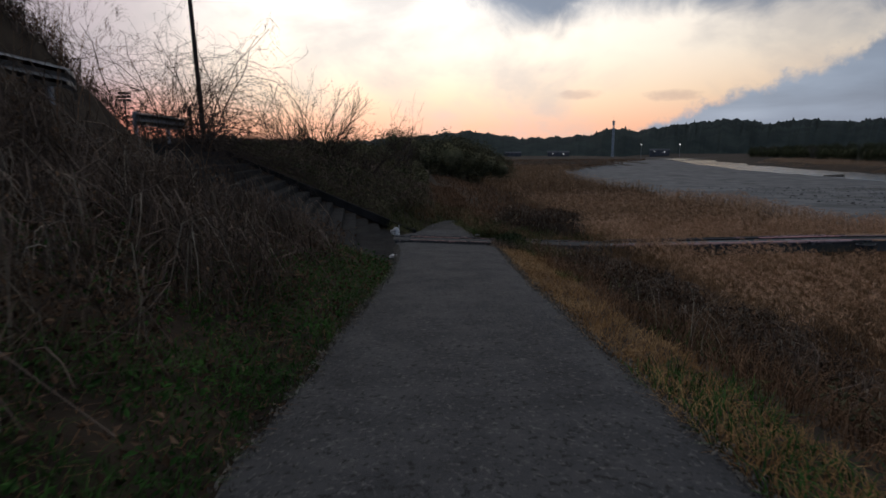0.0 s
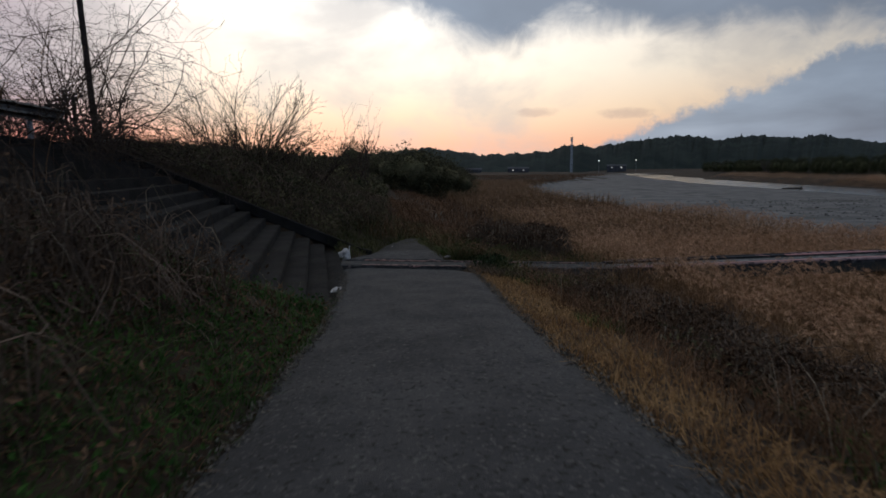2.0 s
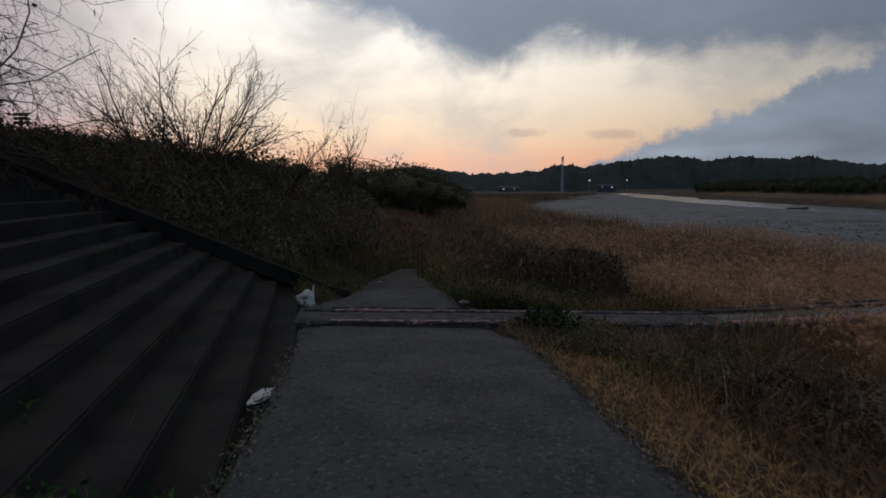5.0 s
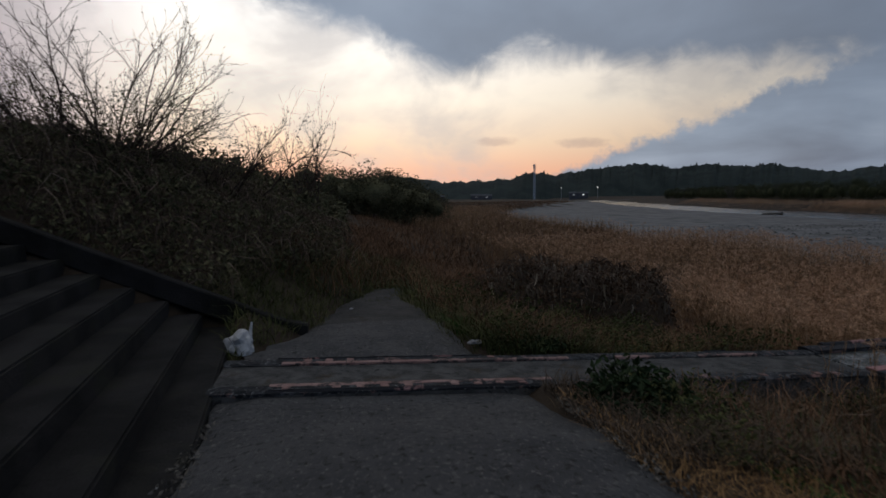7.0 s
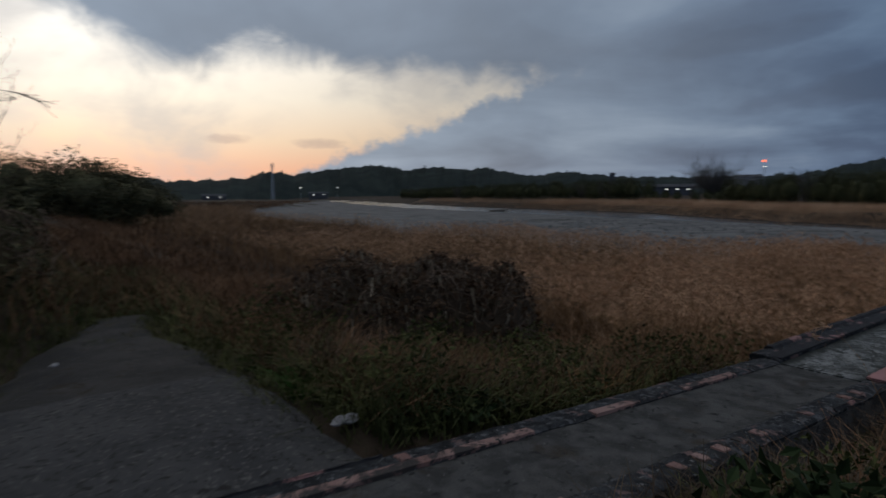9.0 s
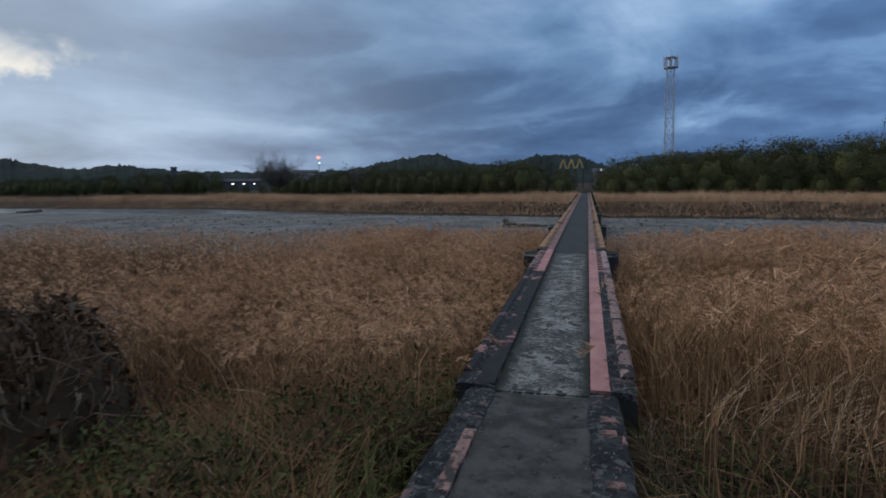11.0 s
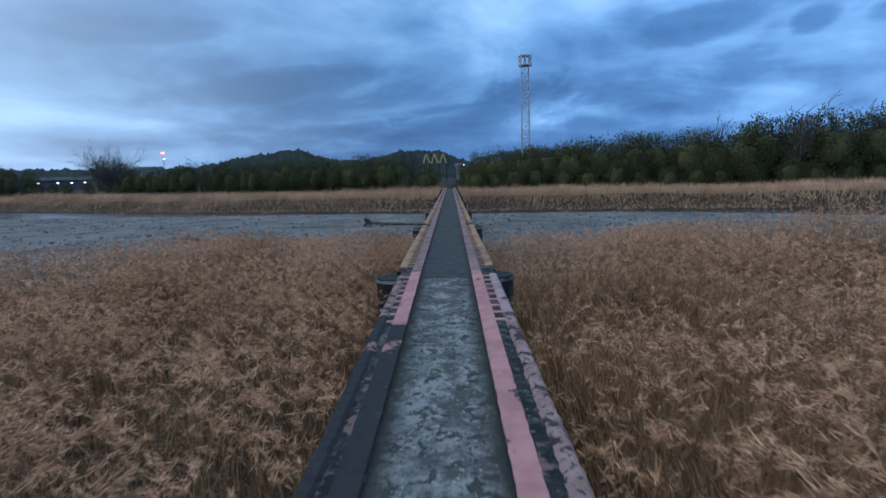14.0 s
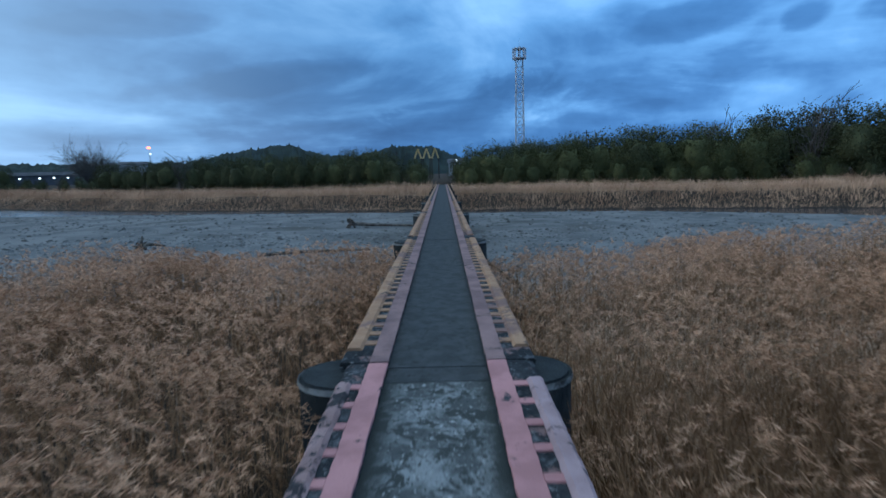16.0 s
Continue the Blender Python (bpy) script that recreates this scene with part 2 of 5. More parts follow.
BAR_FLAKED = material("flaked_pink_bar", (0.24, 0.165, 0.16), (0.38, 0.28, 0.275), 3.0, 0.8, 0.6, 45, spots=[((0.04, 0.038, 0.042), 5.0, 0.52, 0.57), ((0.05, 0.05, 0.055), 18, 0.57, 0.62)])
CAP = material("dark_damp_concrete", (0.02, 0.024, 0.026), (0.045, 0.05, 0.053), 2.5, 0.85, 0.5, 40, spots=[((0.09, 0.095, 0.095), 14.0, 0.66, 0.72)])
PINK_BAR = material("weathered_pink_bar", (0.30, 0.22, 0.23), (0.42, 0.32, 0.34), 2.5, 0.8, 0.5, 45, spots=[((0.07, 0.06, 0.065), 6.0, 0.56, 0.66)])
PINK_FLAKED = material("flaked_red_paint", (0.30, 0.17, 0.165), (0.42, 0.25, 0.24), 4.0, 0.8, 0.6, 45, spots=[((0.035, 0.037, 0.042), 2.4, 0.36, 0.43), ((0.03, 0.03, 0.035), 11, 0.52, 0.6)])
YELLOW = material("faded_yellow_paint", (0.30, 0.185, 0.11), (0.41, 0.265, 0.16), 3.0, 0.75, 0.3, 60, spots=[((0.10, 0.075, 0.065), 6.0, 0.57, 0.64), ((0.20, 0.13, 0.11), 1.3, 0.5, 0.62)])
REED = material("dry_reed", (0.20, 0.118, 0.060), (0.35, 0.217, 0.118), 0.5, 0.85, 0, 9, island=0.35)
PLUME = material("reed_plume", (0.45, 0.268, 0.157), (0.66, 0.42, 0.264), 0.5, 0.9, 0, 9, island=0.45)
STRAW = material("bleached_straw", (0.38, 0.265, 0.175), (0.54, 0.405, 0.285), 0.8, 0.85, 0, 9, island=0.5)
FAR_REED = material("pale_far_reed", (0.36, 0.222, 0.132), (0.60, 0.395, 0.25), 0.25, 0.9, 0, 3, island=0.35)
DRIFT = material("bleached_driftwood", (0.08, 0.07, 0.06), (0.2, 0.18, 0.16), 3, 0.9, 0.2, 30)
BROWN = material("dry_brown_grass", (0.098, 0.056, 0.031), (0.21, 0.12, 0.067), 0.6, 0.9, 0, 9, island=0.6)
ORANGE_GRASS = material("dry_orange_grass", (0.27, 0.15, 0.063), (0.43, 0.265, 0.12), 0.9, 0.9, 0, 9, island=0.5)
OLIVE = material("olive_weeds", (0.045, 0.056, 0.019), (0.11, 0.112, 0.043), 0.8, 0.85, 0, 9, island=0.7)
GREEN = material("green_grass", (0.022, 0.064, 0.012), (0.055, 0.128, 0.026), 0.8, 0.8, 0, 9, island=0.6)
WEED = material("broad_leaf_weed", (0.02, 0.036, 0.014), (0.04, 0.062, 0.024), 2.0, 0.7, 0, 20, island=0.5)
VINE = material("dead_vine", (0.07, 0.05, 0.038), (0.2, 0.15, 0.115), 1.2, 0.9, 0, 20, island=0.7)
DEAD_LEAF = material("dead_leaves", (0.06, 0.036, 0.022), (0.16, 0.10, 0.06), 1.0, 0.9, 0, 20, island=0.7)
PALE_LEAF = material("pale_hanging_leaves", (0.16, 0.13, 0.09), (0.34, 0.29, 0.22), 1.0, 0.9, 0, 20, island=0.7)
STRAW_CRUMB = material("pale_grit", (0.12, 0.11, 0.095), (0.24, 0.22, 0.19), 5.0, 0.9, 0, 30, island=0.6)
BANK_STRAW = material("grey_brown_straw", (0.06, 0.044, 0.031), (0.15, 0.112, 0.08), 0.6, 0.9, 0, 9, island=0.7)
UNDER = material("dark_undergrowth", (0.062, 0.064, 0.033), (0.15, 0.135, 0.075), 0.7, 0.9, 0, 9, island=0.6)
BARK = material("bare_branch_bark", (0.045, 0.034, 0.028), (0.10, 0.075, 0.06), 8, 0.9, 0, 40)
LEAF_DARK = material("evergreen_leaf", (0.045, 0.05, 0.023), (0.09, 0.096, 0.043), 0.3, 0.8, 0, 9, island=0.22)
LEAF_BAMBOO = material("bamboo_leaf", (0.06, 0.068, 0.028), (0.125, 0.126, 0.05), 0.3, 0.8, 0, 9, island=0.22)
LEAF_GREY = material("bare_wood_twigs", (0.08, 0.075, 0.065), (0.14, 0.125, 0.11), 0.2, 0.9, 0, 9, island=0.5)
BARE_TREE = material("pale_bare_tree", (0.11, 0.105, 0.10), (0.17, 0.16, 0.155), 0.2, 0.9, 0, 9)
HILL = material("far_forest", (0.014, 0.024, 0.024), (0.032, 0.046, 0.042), 0.03, 0.95, 0, 0.4)
# Blue of the far mountain is air haze put into its base colour.
HILL_BLUE = material("haze_tinted_mountain", (0.04, 0.07, 0.12), (0.05, 0.085, 0.14), 0.01, 0.95, 0, 0.1)
WATER = material("river_water", (0.012, 0.018, 0.024), (0.016, 0.022, 0.028), 0.4, 0.18, 0.5, 1.2)
STEEL = material("galvanised_steel", (0.22, 0.23, 0.24), (0.36, 0.37, 0.38), 5, 0.5, 0.1, 40, metal=0.6)
# Steel paled towards sky blue: haze over the distance is painted into the colour.
TOWER_STEEL = material("haze_paled_steel", (0.42, 0.46, 0.52), (0.5, 0.54, 0.6), 1, 0.7, 0, 10)
POLE = material("dark_pole", (0.03, 0.025, 0.022), (0.06, 0.05, 0.045), 3, 0.8, 0.2, 30)
WHITE = material("white_plastic", (0.42, 0.43, 0.44), (0.62, 0.63, 0.64), 6, 0.6, 0.3, 30)
WALL_PALE = material("pale_wall", (0.28, 0.28, 0.29), (0.42, 0.42, 0.43), 0.3, 0.85, 0, 5)
ROOF = material("roof_sheet", (0.06, 0.065, 0.075), (0.11, 0.115, 0.13), 0.3, 0.8, 0, 5)
YELLOW_STEEL = material("yellow_painted_steel", (0.42, 0.32, 0.14), (0.5, 0.4, 0.2), 0.5, 0.6, 0, 5)
LAMP_WHITE = material("lamp_white", (0.8, 0.8, 0.8), (0.8, 0.8, 0.8), emit=(1.0, 0.95, 0.85, 1.8), bump=0)
LAMP_RED = material("lamp_red", (0.8, 0.1, 0.05), (0.8, 0.1, 0.05), emit=(1.0, 0.18, 0.07, 2.2), bump=0)

# ---- mesh helpers ----
def mesh_np(name, verts, faces, mat, smooth=False):
    """A mesh from arrays of corners (n, 3) and of quads or triangles (m, k)."""
    verts, faces = np.asarray(verts, np.float32), np.asarray(faces, np.int32)
    me = bpy.data.meshes.new(name)
    k = faces.shape[1]
    me.vertices.add(len(verts))
    me.vertices.foreach_set("co", verts.ravel())
    me.loops.add(faces.size)
    me.loops.foreach_set("vertex_index", faces.ravel())
    me.polygons.add(len(faces))
    me.polygons.foreach_set("loop_start", np.arange(0, faces.size, k, dtype=np.int32))
    me.polygons.foreach_set("use_smooth", np.full(len(faces), smooth))
    me.update(calc_edges=True)
    me.materials.append(mat)
    return me


def part(name, bm, mat, parent=None, label=""):
    """Link a bmesh (or a mesh) as one object, under parent where one is given."""
    if isinstance(bm, bmesh.types.BMesh):
        me = bpy.data.meshes.new(name)
        bm.to_mesh(me)
        bm.free()
        me.materials.append(mat)
    else:
        me = bm
    ob = new(name, me)
    ob.parent = parent
    if label:
        ob["label"] = label
    return ob


def box(x0, x1, y0, y1, z0, z1, bevel=0.0, bm=None):
    bm = bm or bmesh.new()
    vs = [bm.verts.new((x, y, z)) for x in (x0, x1) for y in (y0, y1) for z in (z0, z1)]
    fs = [bm.faces.new([vs[i] for i in f]) for f in ((0, 1, 3, 2), (4, 6, 7, 5), (0, 4, 5, 1), (2, 3, 7, 6), (0, 2, 6, 4), (1, 5, 7, 3))]
    if bevel:
        es = {e for f in fs for e in f.edges}
        bmesh.ops.bevel(bm, geom=list(es), offset=bevel, segments=2, affect="EDGES")
    return bm


def beam(bm, a, b, r0, r1=None, sides=6):
    """A tapered bar from a to b."""
    a, b = Vector(a), Vector(b)
    q = (b - a).to_track_quat("Z", "Y").to_matrix()
    r1 = r0 if r1 is None else r1
    rings = []
    for p, r in ((a, r0), (b, r1)):
        rings.append([bm.verts.new(p + q @ Vector((r * math.cos(2 * math.pi * i / sides), r * math.sin(2 * math.pi * i / sides), 0))) for i in range(sides)])
    for i in range(sides):
        j = (i + 1) % sides
        bm.faces.new((rings[0][i], rings[0][j], rings[1][j], rings[1][i]))
    bm.faces.new(rings[0][::-1])
    bm.faces.new(rings[1])
    return bm


rng = np.random.default_rng(7)


def blade_arrays(p, h, w, lean, heading, seg=3, power=1.8):
    """Bent tapering blades: roots p (n, 3), heights, widths, sideways lean and its heading."""
    n = len(p)
    s = np.linspace(0, 1, seg + 1)
    d = np.stack([np.cos(heading), np.sin(heading), np.zeros(n)], 1)
    face = heading + rng.uniform(0.6, 2.5, n)
    side = np.stack([np.cos(face), np.sin(face), np.zeros(n)], 1)
    pos = p[:, None, :] + (lean * h)[:, None, None] * (s ** power)[None, :, None] * d[:, None, :]
    droop = np.clip(1 - 0.35 * lean[:, None] * s[None, :] ** 2, 0.2, 1)
    pos[:, :, 2] += h[:, None] * s[None, :] * droop
    half = (w[:, None] * np.maximum(1 - s, 0.06)[None, :] ** 0.6 * 0.5)[:, :, None] * side[:, None, :]
    v = np.stack([pos - half, pos + half], 2).reshape(-1, 3)
    base = (np.arange(n) * 2 * (seg + 1))[:, None, None]
    k = (np.arange(seg) * 2)[None, :, None]
    f = (base + k + np.array([0, 1, 3, 2])[None, None, :]).reshape(-1, 4)
    return v, f, pos[:, -1, :]


def joined(sets):
    vs, fs, o = [], [], 0
    for v, f in sets:
        vs.append(v)
        fs.append(f + o)
        o += len(v)
    return np.concatenate(vs), np.concatenate(fs)


def tube_arrays(paths, radii, sides=3):
    """Thin tubes along paths (n, k, 3) with radii (n, k)."""
    n, k, _ = paths.shape
    t = np.gradient(paths, axis=1)
    t /= np.linalg.norm(t, axis=2, keepdims=True) + 1e-9
    ref = np.where(np.abs(t[..., 2:]) > 0.9, np.array([1.0, 0, 0]), np.array([0, 0, 1.0]))
    u = np.cross(t, ref)
    u /= np.linalg.norm(u, axis=2, keepdims=True) + 1e-9
    w = np.cross(t, u)
    a = 2 * np.pi * np.arange(sides) / sides
    ring = paths[:, :, None, :] + radii[:, :, None, None] * (np.cos(a)[None, None, :, None] * u[:, :, None, :] + np.sin(a)[None, None, :, None] * w[:, :, None, :])
    v = ring.reshape(-1, 3)
    base = (np.arange(n) * k * sides)[:, None, None]
    row = (np.arange(k - 1) * sides)[None, :, None]
    out = []
    for i in range(sides):
        j = (i + 1) % sides
        q = np.array([i, j, j + sides, i + sides])[None, None, :]
        out.append((base + row + q).reshape(-1, 4))
    return v, np.concatenate(out)


def scatter(x0, x1, y0, y1, n, keep=None):
    x, y = rng.uniform(x0, x1, n), rng.uniform(y0, y1, n)
    if keep is not None:
        ok = keep(x, y)
        x, y = x[ok], y[ok]
    return x, y


def wave(x, y, s=1.0, seed=0.0):
    """Cheap smooth unevenness between -1 and 1."""
    return (np.sin(x * 1.3 * s + 1.7 + seed) * np.cos(y * 1.1 * s - 0.6 + seed) + 0.6 * np.sin(x * 2.9 * s - y * 2.3 * s + seed * 2) + 0.4 * np.cos(x * 5.3 * s + y * 4.7 * s + 2.1 * seed)) / 2.0


# ---- the lie of the land ----
def smooth(a, lo, hi):
    t = np.clip((a - lo) / (hi - lo), 0, 1)
    return t * t * (3 - 2 * t)


def ramp_z(y):
    return 0.04 + 0.07 * smooth(y, 3.5, 0.8) + 0.075 * np.maximum(0, -y - 0.3)


def deck_z(x):
    return float(np.interp(x, [-0.5, 2.5, 6.75, 15.05], [0.19, 0.04, -0.11, 0.0]))


def crossing(x, y, z):
    """The path's height, brought to the approach slab where it crosses it."""
    b = smooth(np.abs(y), 2.2, 0.75)
    return z * (1 - b) + (np.interp(x, [-0.5, 2.5, 6.75], [0.19, 0.04, -0.11]) - 0.03 * smooth(np.abs(y), 0.72, 0.6)) * b


def path_left(y):
    return np.interp(y, [-45, -16, -12, -8, -4, 0, 1.0, 2.1, 3.2, 4.1, 4.9, 5.7, 7.8, 11.2], [-1.2, -0.65, -0.42, -0.15, -0.15, -0.35, -0.28, 0.2, 0.5, 0.62, 1.0, 1.38, 1.75, 1.9])


def path_right(y):
    return np.interp(y, [-45, -16, -9, -5, -2, 0, 0.9, 2.1, 3.1, 4.6, 5.5, 7.8, 11.2], [1.7, 2.13, 2.32, 2.54, 2.72, 2.7, 2.47, 2.33, 2.16, 2.04, 1.98, 2.05, 1.95])


def stream_x(y):
    return np.interp(y, [-300, -60, -31, -16, 0, 34, 67, 143, 400], [-60, 40, 52, 60, 64, 74.5, 85, 99, 190])


def stream_w(y):
    return np.interp(y, [-300, -60, -31, -16, 0, 34, 67, 143, 400], [6, 5.5, 4.5, 1.9, 1.7, 3.0, 10, 11, 12])


def gravel_x(y):
    return np.interp(y, [-90, 0, 70, 110, 150, 250, 400], [51, 24, 25, 32, 52, 105, 170]) + 1.0 * np.sin(y * 0.31) + 0.7 * np.sin(y * 0.83 + 1)


def crest_z(y):
    return np.interp(y, [-60, -12, -7, -4, -2, 3, 12, 25, 60, 150], [5.0, 4.9, 4.2, 3.35, 3.2, 3.15, 2.9, 2.6, 2.4, 2.2])


def ground(x, y):
    pz = ramp_z(y)
    left = np.minimum(pz + 0.52 * np.maximum(0, path_left(y) - 0.05 - x), np.maximum(crest_z(y) - 0.02, pz))
    bump = 0.10 * wave(x, y, 0.9) * smooth(path_left(y) - x, 0.2, 2.0)
    left = left + bump + 1.9 * np.exp(-((x + 6.8) / 1.8) ** 2 - ((y + 10.2) / 3.4) ** 2)
    along, out = (x + 0.44) * -0.1045 + y * 0.9945, -(x + 0.44) * 0.9945 - y * 0.1045
    left = left - 0.45 * smooth(out, -0.1, 0.2) * smooth(along, -6.2 - 0.7 * out, -5.4 - 0.7 * out) * smooth(along, 2.42, 2.3) * smooth(out, 6.5, 6.2)
    left = left - 0.26 * smooth(along, 4.6, 2.7) * smooth(along, 2.2, 2.42) * smooth(out, -0.3, 0.6)
    xr = path_right(y)
    far = smooth(x, xr, xr + 6.5)
    right = pz * (1 - far) + far * (-1.25) - 0.05 * smooth(x, xr, xr + 0.5)
    right = right + 0.08 * wave(x, y, 0.8, 2.0) * smooth(x - xr, 0.4, 2)
    berm = np.exp(-(y / 2.3) ** 2) * smooth(x, 10.0, 6.0)
    right = right * (1 - berm) + np.maximum(right, -0.22 - 0.05 * smooth(x, 3, 7)) * berm
    g = smooth(x, gravel_x(y) - 2.0, gravel_x(y) + 2.5)
    right = right * (1 - g) + g * (-2.0 + 0.06 * wave(x, y, 0.25, 1.0))
    sx, sw = stream_x(y), stream_w(y)
    channel = np.exp(-((x - sx) / (sw * 0.75)) ** 4)
    right = right - 0.5 * channel
    bank = smooth(x, sx + sw * 0.9, sx + sw + 5)
    right = right * (1 - bank) + bank * (-0.75 + 0.15 * wave(x, y, 0.3, 3.0))
    right = right + 1.2 * smooth(x, sx + 18, sx + 40)
    t = (x > path_left(y) - 0.05)
    return np.where(t, np.where(x > xr, right, crossing(x, y, pz) - 0.06), left)


def sheet(name, xs, ys, mat, zoff=0.0, fn=ground):
    X, Y = np.meshgrid(xs, ys, indexing="ij")
    Z = fn(X, Y) + zoff
    v = np.stack([X, Y, Z], 2).reshape(-1, 3)
    nx, ny = len(xs), len(ys)
    i = (np.arange(nx - 1)[:, None] * ny + np.arange(ny - 1)[None, :]).reshape(-1, 1)
    f = i + np.array([0, ny, ny + 1, 1])[None, :]
    return mesh_np(name, v, f, mat, True)


xs = np.concatenate([-np.geomspace(2000, 30, 14), np.arange(-28, -9, 1.5), np.arange(-9, 7, 0.25), np.arange(7, 32, 0.8), np.arange(32, 48, 2.0), np.arange(48, 108, 0.7), np.geomspace(112, 2500, 18)])
ys = np.concatenate([-np.geomspace(2000, 45, 14), np.arange(-44, -22, 1.1), np.arange(-22, 9, 0.3), np.arange(9, 60, 1.0), np.arange(60, 180, 2), np.geomspace(184, 2500, 18)])
land = part("ground", sheet("ground", xs, ys, SOIL, -0.06), SOIL)
land.data.materials.append(GRAVEL)
cent = np.empty(len(land.data.polygons) * 3, np.float32)
land.data.polygons.foreach_get("center", cent)
cent = cent.reshape(-1, 3)
is_gravel = (cent[:, 0] > gravel_x(cent[:, 1]) - 0.3) & (cent[:, 0] < stream_x(cent[:, 1]) + 0.5)
land.data.polygons.foreach_set("material_index", is_gravel.astype(np.int32))
tagged(land, "brown littered soil and grey gravel of a floodplain", "ground", kind="structure")

# water of the stream
wy = np.arange(-280, 400, 1.0)
wv, wf = [], []
for i, y in enumerate(wy):
    c, w = float(stream_x(y)), float(stream_w(y)) * 1.15
    wv += [(c - w, y, -2.14), (c + w, y, -2.14)]
    if i:
        wf.append((2 * i - 2, 2 * i - 1, 2 * i + 1, 2 * i))
tagged(part("water", mesh_np("water", wv, wf, WATER), WATER), "narrow dark river stream reflecting the evening sky", "water", kind="structure")

# path
py = np.arange(-45, 6.2, 0.3)
pv, pf = [], []
for i, y in enumerate(py):
    l, r = float(path_left(y)), float(path_right(y))
    wander = 0.025 if y < 0.8 else 0.09
    l += 0.03 * math.sin(y * 2.1) + wander * random.uniform(-1, 1)
    r += 0.03 * math.sin(y * 1.7 + 2) + wander * random.uniform(-1, 1)
    for j in range(9):
        u = j / 8
        crown = 0.03 * (1 - (2 * u - 1) ** 2) * min(1.0, (r - l) / 2.4)
        px = l + (r - l) * u
        pv.append((px, y, float(crossing(px, y, float(ramp_z(y)) + crown)) - (0.05 if j in (0, 8) else 0)))
    if i:
        for j in range(8):
            a = (i - 1) * 9 + j
            pf.append((a, a + 1, a + 10, a + 9))
north = [f for f in pf if pv[f[0]][1] > 2.4]
pf = [f for f in pf if pv[f[0]][1] <= 2.4]
tagged(part("path_end", mesh_np("path_end", pv, north, TRAIL, True), TRAIL), "soil-covered asphalt end of the path fading into weeds", "path", kind="structure")
tagged(part("path", mesh_np("path", pv, pf, ASPHALT, True), ASPHALT), "worn grey asphalt path sloping down to the bridge", "path", kind="structure")


# ---- footbridge ----
SPAN, X1, LAST = 8.2, 15.05, 9


def ragged(a, b, lo, hi, z0, z1, amp=0.0035, round_top=False):
    """A painted strip from a to b whose long edges wander a little."""
    n = max(8, int((b - a) / 0.05))
    bm, rows = bmesh.new(), []
    for i in range(n + 1):
        x = a + (b - a) * i / n
        l, h = lo + amp * random.uniform(-1, 1), hi + amp * random.uniform(-1, 1)
        lift = 0.004 * random.uniform(-1, 1) if round_top else 0.0
        ins = 0.022 if round_top else 0.003
        rows.append([bm.verts.new(p) for p in ((x, l, z0), (x, l, z1 - ins + lift), (x, l + ins, z1 + lift), (x, h - ins, z1 + lift), (x, h, z1 - ins + lift), (x, h, z0))])
    for p, q in zip(rows, rows[1:]):
        for j in range(5):
            bm.faces.new((p[j], q[j], q[j + 1], p[j + 1]))
    bm.faces.new(rows[0])
    bm.faces.new(rows[-1][::-1])
    bmesh.ops.recalc_face_normals(bm, faces=bm.faces[:])
    return bm


def lumpy_kerb(a, b, lo, hi, z0, z1):
    """A worn kerb strip with crumbled edges and an uneven top."""
    n, cross = max(8, int((b - a) / 0.06)), 6
    bm, rows = bmesh.new(), []
    for i in range(n + 1):
        x = a + (b - a) * i / n
        row = [bm.verts.new((x, lo + 0.004, z0 - 0.05))]
        for j in range(cross + 1):
            u = j / cross
            y = lo + (hi - lo) * u
            rim = 1.0 if j in (0, cross) else 0.0
            bite = noise.noise(Vector((x * 4.0, y * 9.0, 3.7)))
            y += (0.014 * bite + 0.006 * noise.noise(Vector((x * 17, y * 5, 1.1)))) * rim * (1 if u else -1)
            z = z1 + 0.006 * noise.noise(Vector((x * 6.0, y * 14.0, 8.0))) - rim * (0.012 + 0.014 * abs(bite))
            row.append(bm.verts.new((x, y, z)))
        row.append(bm.verts.new((x, hi - 0.004, z0 - 0.05)))
        rows.append(row)
    for p, q in zip(rows, rows[1:]):
        for j in range(len(p) - 1):
            bm.faces.new((p[j], q[j], q[j + 1], p[j + 1]))
    bm.faces.new(rows[0])
    bm.faces.new(rows[-1][::-1])
    bmesh.ops.recalc_face_normals(bm, faces=bm.faces[:])
    return bm


WIDTHS = (0.36, 0.50, 0.59, 0.72)


